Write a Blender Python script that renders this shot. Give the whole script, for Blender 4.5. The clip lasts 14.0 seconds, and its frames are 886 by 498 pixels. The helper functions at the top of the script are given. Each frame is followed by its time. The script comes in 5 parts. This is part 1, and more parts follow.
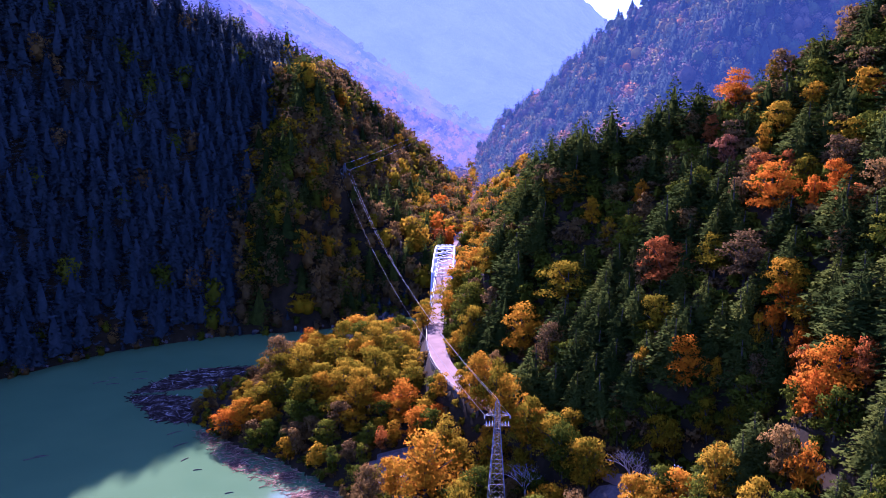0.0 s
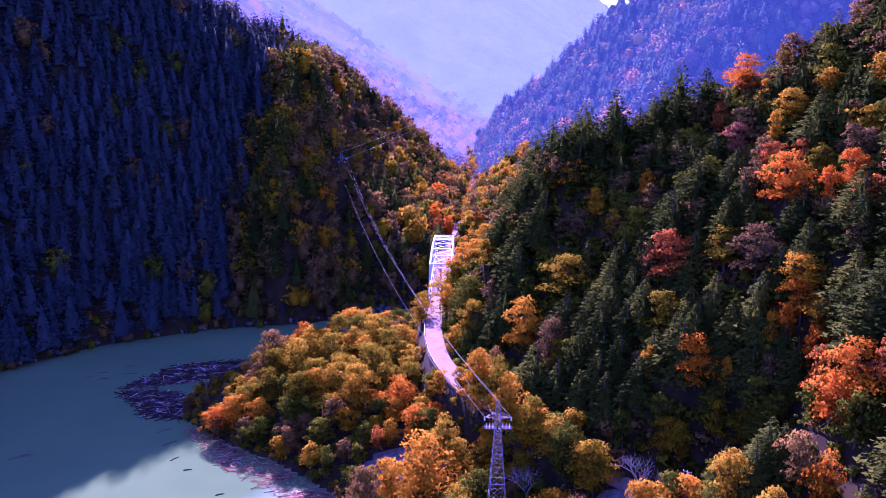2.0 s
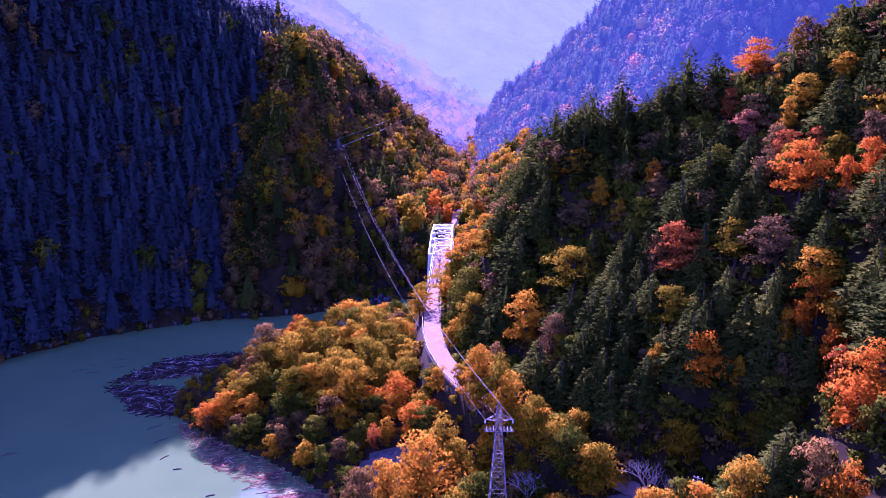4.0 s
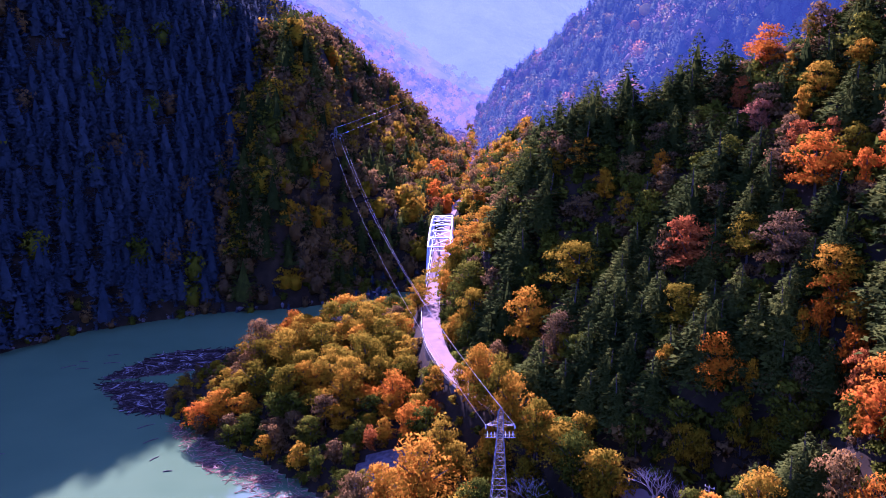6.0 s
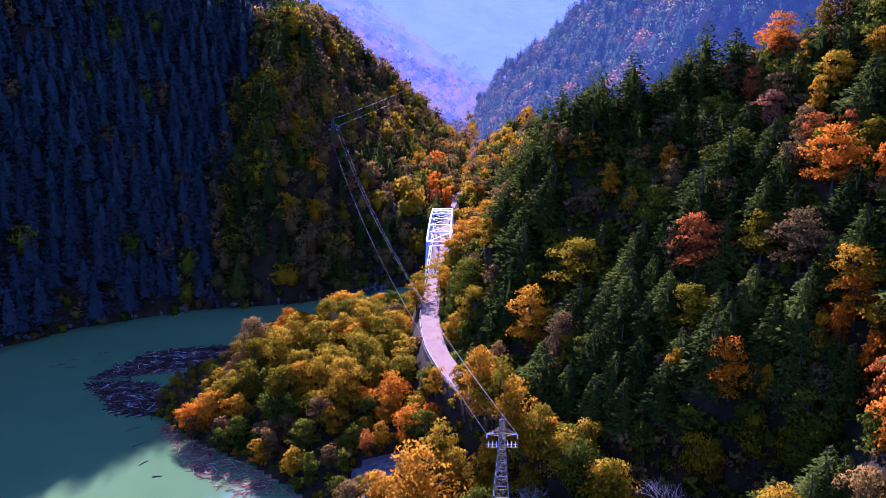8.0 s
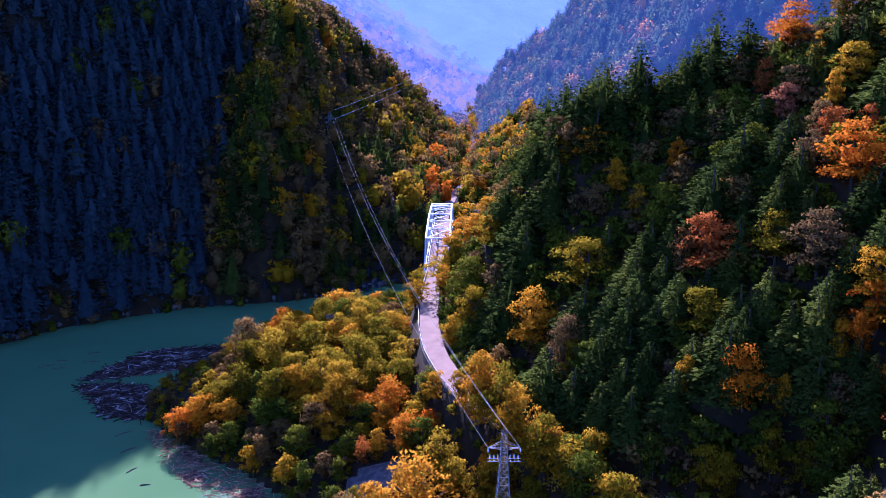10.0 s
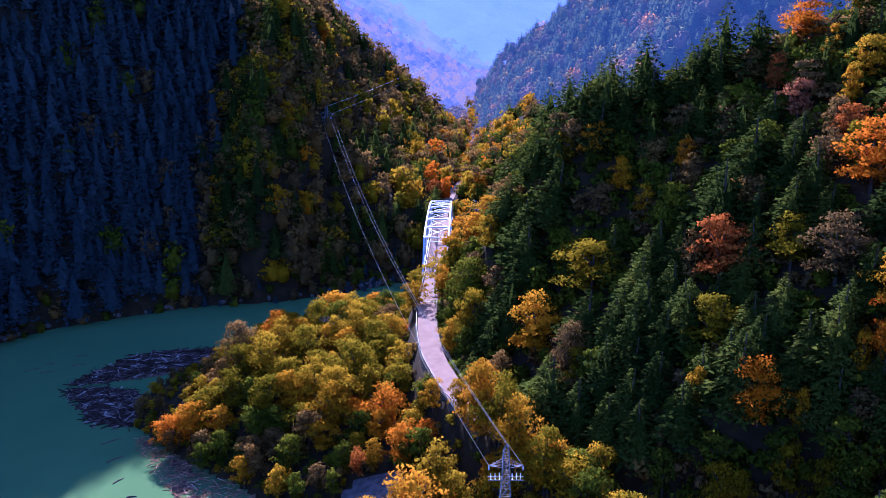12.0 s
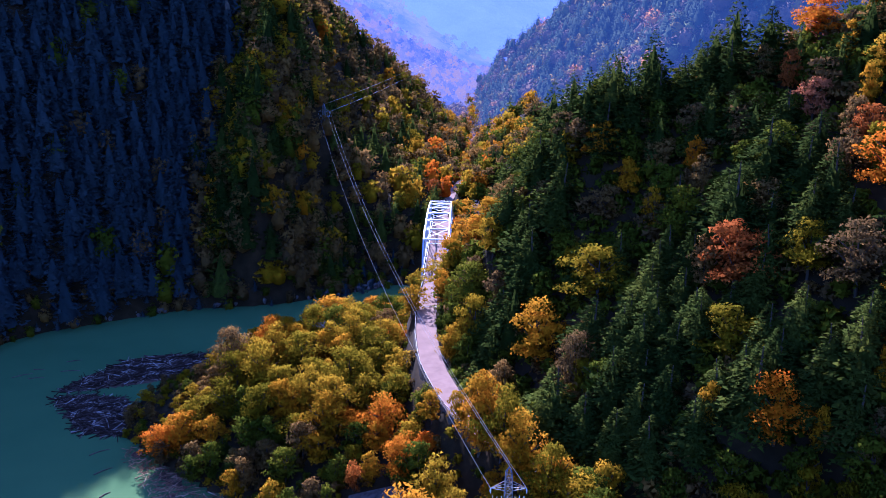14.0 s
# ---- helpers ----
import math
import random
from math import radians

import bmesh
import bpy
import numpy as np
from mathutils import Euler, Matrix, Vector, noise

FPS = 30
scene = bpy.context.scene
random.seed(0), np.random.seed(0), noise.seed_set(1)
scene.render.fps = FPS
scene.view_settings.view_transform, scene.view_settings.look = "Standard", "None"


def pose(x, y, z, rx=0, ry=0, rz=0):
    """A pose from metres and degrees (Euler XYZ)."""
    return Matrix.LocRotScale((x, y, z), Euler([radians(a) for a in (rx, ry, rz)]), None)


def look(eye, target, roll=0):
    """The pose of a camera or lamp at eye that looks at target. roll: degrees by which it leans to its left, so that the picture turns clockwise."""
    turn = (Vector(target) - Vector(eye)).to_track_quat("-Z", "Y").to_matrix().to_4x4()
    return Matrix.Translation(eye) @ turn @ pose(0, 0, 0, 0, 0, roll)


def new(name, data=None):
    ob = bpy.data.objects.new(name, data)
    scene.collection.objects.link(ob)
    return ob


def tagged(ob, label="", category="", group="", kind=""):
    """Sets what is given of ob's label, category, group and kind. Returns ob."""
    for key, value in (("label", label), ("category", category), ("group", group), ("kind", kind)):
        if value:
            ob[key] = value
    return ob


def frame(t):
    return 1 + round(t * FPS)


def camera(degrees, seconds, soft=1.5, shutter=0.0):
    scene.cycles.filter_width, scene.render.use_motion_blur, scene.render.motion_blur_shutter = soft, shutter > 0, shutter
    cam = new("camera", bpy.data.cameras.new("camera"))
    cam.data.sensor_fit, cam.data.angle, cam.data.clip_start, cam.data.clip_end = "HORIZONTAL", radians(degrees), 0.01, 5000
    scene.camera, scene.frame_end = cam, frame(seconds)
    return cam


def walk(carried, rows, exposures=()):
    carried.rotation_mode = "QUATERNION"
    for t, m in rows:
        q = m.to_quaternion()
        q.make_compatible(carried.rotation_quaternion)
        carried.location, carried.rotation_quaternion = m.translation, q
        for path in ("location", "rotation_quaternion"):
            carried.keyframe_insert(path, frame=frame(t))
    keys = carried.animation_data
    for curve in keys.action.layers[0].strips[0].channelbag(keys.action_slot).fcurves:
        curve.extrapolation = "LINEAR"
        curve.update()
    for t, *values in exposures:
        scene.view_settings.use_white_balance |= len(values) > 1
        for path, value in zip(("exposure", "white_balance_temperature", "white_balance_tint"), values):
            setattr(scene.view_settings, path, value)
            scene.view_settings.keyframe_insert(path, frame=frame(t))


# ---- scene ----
cam = camera(57.4, 14.0, soft=0.65)
EXPOSURES = [(0.0, 2.2, 4750, 73), (1.5, 2.35, 4850, 104), (3.0, 2.47, 4950, 130), (4.2, 2.43, 4950, 119), (5.5, 2.35, 4850, 104), (7.0, 2.22, 4750, 78), (8.5, 2.15, 4700, 59), (10.5, 2.11, 4470, 50), (14.0, 2.09, 4450, 46)]
METRES, EYE, TILT, LEAN, TURN = 50.0, 90.0, -10.3, 0.0, 0.0
ROWS = [
    (0.0, 0.0, 0.0, 0.0, 0.0, 0.0, -0.0),
    (0.5, 0.0008, 0.0358, 0.0062, -0.02, -0.15, 0.0),
    (1.0, 0.0018, 0.0737, 0.013, -0.02, -0.41, -0.0),
    (1.5, 0.0026, 0.1093, 0.0191, -0.05, -0.65, -0.01),
    (2.0, 0.0033, 0.1461, 0.0254, -0.07, -0.9, -0.01),
    (2.5, 0.0043, 0.1815, 0.0317, -0.06, -1.16, -0.01),
    (3.0, 0.0052, 0.2181, 0.0384, -0.08, -1.42, -0.03),
    (5.5, 0.0107, 0.3957, 0.0712, -0.1, -2.54, -0.06),
    (6.0, 0.0115, 0.4298, 0.0776, -0.1, -2.75, -0.07),
    (6.5, 0.0125, 0.4655, 0.0843, -0.11, -2.95, -0.06),
    (7.0, 0.0137, 0.4998, 0.0904, -0.11, -3.11, -0.06),
    (7.5, 0.0148, 0.5354, 0.0966, -0.11, -3.28, -0.06),
    (8.0, 0.0158, 0.5696, 0.1028, -0.09, -3.46, -0.07),
    (10.5, 0.0202, 0.7464, 0.1355, -0.1, -4.18, -0.09),
    (11.0, 0.0212, 0.7806, 0.1417, -0.09, -4.28, -0.1),
    (11.5, 0.0221, 0.8166, 0.1481, -0.12, -4.41, -0.09),
    (12.0, 0.0233, 0.8513, 0.1542, -0.13, -4.51, -0.09),
    (12.5, 0.0241, 0.8872, 0.1609, -0.13, -4.61, -0.1),
    (13.0, 0.0252, 0.921, 0.1671, -0.14, -4.66, -0.1),
    (13.5, 0.026, 0.954, 0.1733, -0.13, -4.72, -0.11),
    (14.0, 0.0268, 0.9835, 0.1788, -0.11, -4.76, -0.13),
]
walk(cam, [(t, pose(0, 0, EYE, TILT, LEAN, TURN) @ pose(METRES * x, METRES * y, METRES * z, 90 + pitch, roll, yaw)) for t, x, y, z, yaw, pitch, roll in ROWS],
     exposures=EXPOSURES)

# ---- world and sun ----
SUN_EL, SUN_AZ = 31.0, -10.0
world = bpy.data.worlds.new("sky")
scene.world = world
world.use_nodes = True
wn = world.node_tree
sky = wn.nodes.new("ShaderNodeTexSky")
sky.sky_type, sky.sun_disc = "NISHITA", False
sky.sun_elevation, sky.sun_rotation = radians(SUN_EL), radians(SUN_AZ)
sky.air_density, sky.dust_density, sky.ozone_density = 1.0, 0.3, 5.0
wn.nodes["Background"].inputs["Strength"].default_value = 0.105
wn.links.new(sky.outputs[0], wn.nodes["Background"].inputs["Color"])

sun_data = bpy.data.lights.new("sun", "SUN")
sun_data.energy, sun_data.angle, sun_data.color = 5.0, radians(0.5), (1.0, 0.86, 0.64)
sun = new("sun", sun_data)
az, el = radians(SUN_AZ), radians(SUN_EL)
sun.matrix_world = look((0, 0, 500), (-math.sin(az) * math.cos(el), -math.cos(az) * math.cos(el), 500 - math.sin(el)))


# ---- materials ----
def nodes_of(name):
    m = bpy.data.materials.new(name)
    m.use_nodes = True
    return m, m.node_tree.nodes, m.node_tree.links, m.node_tree.nodes["Principled BSDF"]


def ramp(nodes, stops):
    r = nodes.new("ShaderNodeValToRGB")
    e = r.color_ramp.elements
    while len(e) < len(stops):
        e.new(0.5)
    for k, (p, c) in enumerate(stops):
        e[k].position, e[k].color = p, (*c, 1)
    return r


def noise_tex(nodes, links, scale, detail=5, rough=0.6, coord="Object"):
    tc = nodes.new("ShaderNodeTexCoord")
    n = nodes.new("ShaderNodeTexNoise")
    n.inputs["Scale"].default_value, n.inputs["Detail"].default_value, n.inputs["Roughness"].default_value = scale, detail, rough
    links.new(tc.outputs[coord], n.inputs["Vector"])
    return n


def maths(nodes, links, op, a, b):
    n = nodes.new("ShaderNodeMath")
    n.operation = op
    for k, v in enumerate((a, b)):
        if isinstance(v, (int, float)):
            n.inputs[k].default_value = v
        else:
            links.new(v, n.inputs[k])
    return n.outputs[0]


def leaf(name, stops, through_light=0.35, rough=0.8, haze_emission=None):
    """Foliage: colour varies from tree to tree and from leaf clump to leaf clump, and lets light through."""
    m, nodes, links, bsdf = nodes_of(name)
    geo, info, att = nodes.new("ShaderNodeNewGeometry"), nodes.new("ShaderNodeObjectInfo"), nodes.new("ShaderNodeAttribute")
    att.attribute_name = "tint"
    tree = maths(nodes, links, "FRACT", maths(nodes, links, "ADD", att.outputs["Fac"], info.outputs["Random"]), 0)
    patch = nodes.new("ShaderNodeTexNoise")  # branches that turn earlier than others
    patch.inputs["Scale"].default_value, patch.inputs["Detail"].default_value = 0.33, 2.0
    links.new(geo.outputs["Position"], patch.inputs["Vector"])
    branch = maths(nodes, links, "MULTIPLY", maths(nodes, links, "SUBTRACT", patch.outputs["Fac"], 0.30), 0.62)
    fac = maths(nodes, links, "ADD", maths(nodes, links, "ADD", maths(nodes, links, "MULTIPLY", geo.outputs["Random Per Island"], 0.18), maths(nodes, links, "MULTIPLY", tree, 0.54)), branch)
    r = ramp(nodes, stops)
    links.new(fac, r.inputs[0])
    links.new(r.outputs[0], bsdf.inputs["Base Color"])
    bsdf.inputs["Roughness"].default_value = rough
    bsdf.inputs["Specular IOR Level"].default_value = 0.0
    # haze on far foliage, put in as a constant emission
    if haze_emission:
        bsdf.inputs["Emission Color"].default_value, bsdf.inputs["Emission Strength"].default_value = (*haze_emission, 1), 1.0
    tr = nodes.new("ShaderNodeBsdfTranslucent")
    links.new(r.outputs[0], tr.inputs["Color"])
    mix = nodes.new("ShaderNodeMixShader")
    mix.inputs[0].default_value = through_light
    links.new(bsdf.outputs[0], mix.inputs[1])
    links.new(tr.outputs[0], mix.inputs[2])
    links.new(mix.outputs[0], nodes["Material Output"].inputs["Surface"])
    return m


def rough_mat(name, stops, scale, rough=0.8, metal=0.0, bump=0.3, bump_scale=None, coord="Object"):
    m, nodes, links, bsdf = nodes_of(name)
    n = noise_tex(nodes, links, scale, coord=coord)
    r = ramp(nodes, stops)
    links.new(n.outputs["Fac"], r.inputs[0])
    links.new(r.outputs[0], bsdf.inputs["Base Color"])
    bsdf.inputs["Roughness"].default_value, bsdf.inputs["Metallic"].default_value = rough, metal
    if rough > 0.88:
        bsdf.inputs["Specular IOR Level"].default_value = 0.05
    if bump:
        b, n2 = nodes.new("ShaderNodeBump"), noise_tex(nodes, links, bump_scale or scale * 6, coord=coord)
        b.inputs["Strength"].default_value = bump
        links.new(n2.outputs["Fac"], b.inputs["Height"])
        links.new(b.outputs[0], bsdf.inputs["Normal"])
    return m


LEAVES = {
    "cedar": leaf("cedar_needles", [(0.0, (0.012, 0.021, 0.004)), (0.5, (0.032, 0.045, 0.007)), (1.0, (0.080, 0.088, 0.010))], 0.24),
    # bluer than the cedars: the shaded mountain's haze is put into this colour
    "fir": leaf("hazed_fir_needles", [(0.0, (0.024, 0.034, 0.036)), (0.5, (0.034, 0.044, 0.045)), (1.0, (0.048, 0.058, 0.056))], 0.08),
    "olive": leaf("olive_leaves", [(0.0, (0.066, 0.068, 0.003)), (0.4, (0.200, 0.144, 0.003)), (0.75, (0.345, 0.200, 0.003)), (1.0, (0.470, 0.200, 0.003))], 0.46),
    "gold": leaf("golden_leaves", [(0.0, (0.150, 0.100, 0.002)), (0.4, (0.370, 0.182, 0.002)), (0.8, (0.480, 0.190, 0.002)), (1.0, (0.500, 0.115, 0.002))], 0.42),
    "orange": leaf("orange_leaves", [(0.0, (0.220, 0.090, 0.002)), (0.4, (0.430, 0.150, 0.002)), (0.8, (0.480, 0.115, 0.002)), (1.0, (0.480, 0.180, 0.002))], 0.42),
    "red": leaf("red_leaves", [(0.0, (0.170, 0.058, 0.014)), (0.5, (0.320, 0.088, 0.014)), (1.0, (0.440, 0.150, 0.016))], 0.38),
    "rose": leaf("rose_leaves", [(0.0, (0.150, 0.060, 0.028)), (0.5, (0.280, 0.098, 0.040)), (1.0, (0.360, 0.140, 0.052))], 0.34),
    "brown": leaf("brown_leaves", [(0.0, (0.066, 0.046, 0.020)), (0.5, (0.150, 0.088, 0.024)), (1.0, (0.260, 0.145, 0.028))], 0.36),
    "green": leaf("green_leaves", [(0.0, (0.036, 0.048, 0.004)), (0.5, (0.072, 0.084, 0.005)), (1.0, (0.145, 0.132, 0.006))], 0.28),
}
# the blue distance: far woods with haze put into cooler leaf colours and emission
HAZED_LEAVES = {k: leaf("hazed_" + k, [(0.0, c0), (1.0, c1)], 0.0, haze_emission=(0.008, 0.0148, 0.035)) for k, c0, c1 in (
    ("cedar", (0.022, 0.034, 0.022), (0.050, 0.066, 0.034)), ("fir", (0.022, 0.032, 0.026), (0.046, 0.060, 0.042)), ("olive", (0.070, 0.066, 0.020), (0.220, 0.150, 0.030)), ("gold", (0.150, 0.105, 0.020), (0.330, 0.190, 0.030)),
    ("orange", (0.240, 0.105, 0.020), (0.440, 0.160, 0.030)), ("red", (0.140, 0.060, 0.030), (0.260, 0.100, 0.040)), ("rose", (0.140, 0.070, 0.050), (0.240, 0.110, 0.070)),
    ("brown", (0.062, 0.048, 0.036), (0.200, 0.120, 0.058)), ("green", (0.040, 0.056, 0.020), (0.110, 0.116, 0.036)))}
HAZED_FLOOR = leaf("hazed_floor", [(0.0, (0.024, 0.022, 0.016)), (1.0, (0.060, 0.048, 0.030))], 0.0, haze_emission=(0.008, 0.0148, 0.035))
BARK = rough_mat("bark", [(0.3, (0.035, 0.028, 0.022)), (0.7, (0.090, 0.072, 0.056))], 3.0, 0.9)
PALE_BARK = rough_mat("pale_bark", [(0.3, (0.16, 0.135, 0.12)), (0.7, (0.32, 0.28, 0.25))], 3.0, 0.9)
SOIL = rough_mat("forest_floor", [(0.25, (0.012, 0.010, 0.005)), (0.5, (0.024, 0.017, 0.008)), (0.75, (0.042, 0.028, 0.013))], 0.25, 0.95, 0, 0.6, 1.2)
SCREE = rough_mat("scree", [(0.3, (0.055, 0.047, 0.042)), (0.7, (0.145, 0.125, 0.110))], 0.8, 0.95, 0, 0.6, 4.0)
ASPHALT = rough_mat("worn_asphalt", [(0.3, (0.150, 0.099, 0.076)), (0.7, (0.215, 0.141, 0.110))], 0.35, 0.9, 0, 0.15, 25.0)
CONCRETE = rough_mat("concrete", [(0.3, (0.20, 0.19, 0.18)), (0.7, (0.36, 0.34, 0.32))], 0.5, 0.9, 0, 0.2, 6.0)
BLUE_PAINT = rough_mat("pale_grey_blue_paint", [(0.3, (0.30, 0.34, 0.40)), (0.7, (0.40, 0.44, 0.49))], 0.6, 0.45, 0, 0.05, 8.0)
# dark tone also holds the shade on the wall's outer face
SHADED_MOSSY = rough_mat("shaded_mossy_concrete", [(0.3, (0.036, 0.033, 0.026)), (0.7, (0.100, 0.090, 0.074))], 0.5, 0.95, 0, 0.3, 4.0)
WHITE_PAINT = rough_mat("white_paint", [(0.3, (0.62, 0.62, 0.60)), (0.7, (0.80, 0.80, 0.78))], 1.5, 0.5, 0, 0.05, 8.0)
STEEL = rough_mat("galvanised_steel", [(0.3, (0.085, 0.085, 0.09)), (0.7, (0.17, 0.17, 0.175))], 2.0, 0.6, 0.3, 0.05, 12.0)
CABLE = rough_mat("aluminium_cable", [(0.3, (0.32, 0.32, 0.32)), (0.7, (0.45, 0.45, 0.45))], 2.0, 0.4, 0.7, 0)
CERAMIC = rough_mat("white_ceramic", [(0.3, (0.68, 0.67, 0.65)), (0.7, (0.78, 0.77, 0.75))], 4.0, 0.3, 0, 0)
DRIFTWOOD = leaf("driftwood", [(0.0, (0.040, 0.021, 0.013)), (0.45, (0.200, 0.105, 0.062)), (0.75, (0.44, 0.26, 0.165)), (1.0, (0.66, 0.48, 0.35))], 0.0, 0.9)
# darker copy of the driftwood, with mountain shade put into its colour
SHADED_WOOD = leaf("shaded_driftwood", [(0.0, (0.012, 0.008, 0.006)), (0.45, (0.036, 0.023, 0.018)), (0.66, (0.080, 0.052, 0.042)), (0.84, (0.44, 0.35, 0.29))], 0.0, 0.8)
LOG_WOOD = rough_mat("bleached_wood", [(0.3, (0.050, 0.034, 0.026)), (0.7, (0.170, 0.125, 0.100))], 0.7, 0.9, 0, 0.3, 6.0)
BARK_MAT = rough_mat("floating_bark", [(0.3, (0.022, 0.013, 0.009)), (0.7, (0.130, 0.075, 0.050))], 1.2, 0.95, 0, 0.6, 5.0)


def water_mat():
    m, nodes, links, bsdf = nodes_of("silty_green_water")
    n = noise_tex(nodes, links, 0.02, 3)
    r = ramp(nodes, [(0.35, (0.055, 0.113, 0.043)), (0.65, (0.072, 0.134, 0.051))])
    links.new(n.outputs["Fac"], r.inputs[0])
    links.new(r.outputs[0], bsdf.inputs["Base Color"])
    bsdf.inputs["Roughness"].default_value, bsdf.inputs["IOR"].default_value = 0.045, 1.33
    bsdf.inputs["Specular IOR Level"].default_value = 0.25
    b, n2 = nodes.new("ShaderNodeBump"), noise_tex(nodes, links, 0.9, 3)
    b.inputs["Strength"].default_value, b.inputs["Distance"].default_value = 0.03, 0.1
    links.new(n2.outputs["Fac"], b.inputs["Height"])
    links.new(b.outputs[0], bsdf.inputs["Normal"])
    return m


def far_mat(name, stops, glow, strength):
    """A mountain in the blue distance: its woods glow a little, as painted-in haze."""
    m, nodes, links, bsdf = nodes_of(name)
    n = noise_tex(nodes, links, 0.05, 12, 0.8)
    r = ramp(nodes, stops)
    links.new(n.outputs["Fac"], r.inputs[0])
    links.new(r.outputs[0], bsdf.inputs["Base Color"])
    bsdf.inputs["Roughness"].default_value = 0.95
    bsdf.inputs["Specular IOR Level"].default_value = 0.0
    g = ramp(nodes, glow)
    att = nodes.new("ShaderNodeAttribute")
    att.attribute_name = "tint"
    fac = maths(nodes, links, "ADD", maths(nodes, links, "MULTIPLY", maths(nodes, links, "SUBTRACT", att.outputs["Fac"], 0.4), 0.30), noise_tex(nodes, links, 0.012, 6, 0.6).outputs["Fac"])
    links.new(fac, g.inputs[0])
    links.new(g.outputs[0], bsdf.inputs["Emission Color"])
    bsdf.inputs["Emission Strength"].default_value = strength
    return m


# ---- the lie of the land ----
# x, y, height of toe lines and ridge lines
LEFT_TOE = [(-240, -400, 0), (-190, 100, 0), (-165, 210, 0), (-146, 255, 0), (-121, 285, 0), (-85, 306, 0), (-55, 312, 0), (-35, 320, 0),
            (-17, 333, 0), (-9, 342, 6), (-4, 352, 16), (0, 362, 20), (5, 405, 21), (8, 450, 23), (14, 540, 24), (20, 620, 25), (26, 800, 27), (26, 2500, 40)]
LEFT_RIDGE = [(-420, -400, 160), (-345, 150, 190), (-260, 310, 215), (-170, 385, 152), (-121, 410, 131), (-88, 445, 116), (-62, 486, 100), (-46, 508, 87), (-21, 558, 64), (6, 605, 30)]
RIGHT_TOE = [(400, 300, 60), (200, 305, 30), (100, 318, 14), (45, 338, 8), (22, 365, 12), (13, 400, 21), (15, 450, 23), (22, 540, 24), (30, 620, 25), (34, 800, 27), (34, 2500, 40)]
RIGHT_RIDGE = [(24, 830, 30), (60, 745, 76), (83, 685, 96), (105, 645, 120), (121, 625, 141), (138, 605, 155), (230, 560, 240), (420, 500, 340)]
SHORE = [(-24, 174), (-32, 183), (-40, 190), (-52, 199), (-63, 208), (-71, 216), (-75, 226), (-74, 240), (-66, 252), (-55, 262), (-45, 273), (-28, 283), (-10, 291), (20, 296), (60, 292), (140, 296),
         (400, 250), (900, 250), (900, -900), (20, -900), (0, 60), (-8, 140)]
ROAD = [(45, 136, 16.5), (32, 149, 18.0), (20, 165, 19.5), (12, 178, 20.3), (5.2, 190, 20.6), (2.2, 200, 20.6), (-0.6, 212, 20.6), (-2.2, 230, 20.6), (-2.4, 250, 20.6), (-0.7, 279, 20.6)]
FAR_ROAD = [(1.5, 355, 20.6), (2.7, 371, 20.6), (4.0, 385, 20.7), (5.4, 398, 21.0), (7.5, 410, 21.6), (11.5, 422, 23.0)]


ROAD_SIDE = [(56, -60, 0), (52, 60, 0), (47, 112, 0)] + ROAD


def fbm(x, y, scale, octaves=4, seed=0):
    """Smooth value noise in about -1..1, for arrays of places."""
    total, amp, norm = np.zeros_like(x, dtype=float), 1.0, 0.0
    for o in range(octaves):
        u, v = x / scale + 37.7 * (o + seed), y / scale - 19.3 * (o + 2 * seed)
        iu, iv = np.floor(u), np.floor(v)
        fu, fv = u - iu, v - iv
        fu, fv = fu * fu * (3 - 2 * fu), fv * fv * (3 - 2 * fv)
        val = lambda a, b: np.modf(np.abs(np.sin(a * 127.1 + b * 311.7 + seed * 74.7) * 43758.5453))[0]
        total += amp * (2 * ((val(iu, iv) * (1 - fu) + val(iu + 1, iv) * fu) * (1 - fv) + (val(iu, iv + 1) * (1 - fu) + val(iu + 1, iv + 1) * fu) * fv) - 1)
        norm, amp, scale = norm + amp, amp * 0.5, scale * 0.5
    return total / norm


def to_line(x, y, line):
    """Distance to a line of plan points, the third value at its nearest place, and the side (positive: to its left)."""
    best, third, side = np.full(x.shape, 1e12), np.zeros(x.shape), np.zeros(x.shape)
    for a, b in zip(line[:-1], line[1:]):
        dx, dy = b[0] - a[0], b[1] - a[1]
        t = np.clip(((x - a[0]) * dx + (y - a[1]) * dy) / (dx * dx + dy * dy), 0, 1)
        ex, ey = x - a[0] - t * dx, y - a[1] - t * dy
        d2 = ex * ex + ey * ey
        near = d2 < best
        best = np.where(near, d2, best)
        if len(a) > 2:
            third = np.where(near, a[2] + t * (b[2] - a[2]), third)
        side = np.where(near, dx * ey - dy * ex, side)
    return np.sqrt(best), third, side


def inside(x, y, poly):
    c = np.zeros(x.shape, bool)
    for a, b in zip(poly, poly[1:] + poly[:1]):
        if a[1] != b[1]:
            c ^= ((a[1] > y) != (b[1] > y)) & (x < (b[0] - a[0]) * (y - a[1]) / (b[1] - a[1]) + a[0])
    return c


def ease(v, a, b):
    t = np.clip((v - a) / (b - a), 0, 1)
    return t * t * (3 - 2 * t)


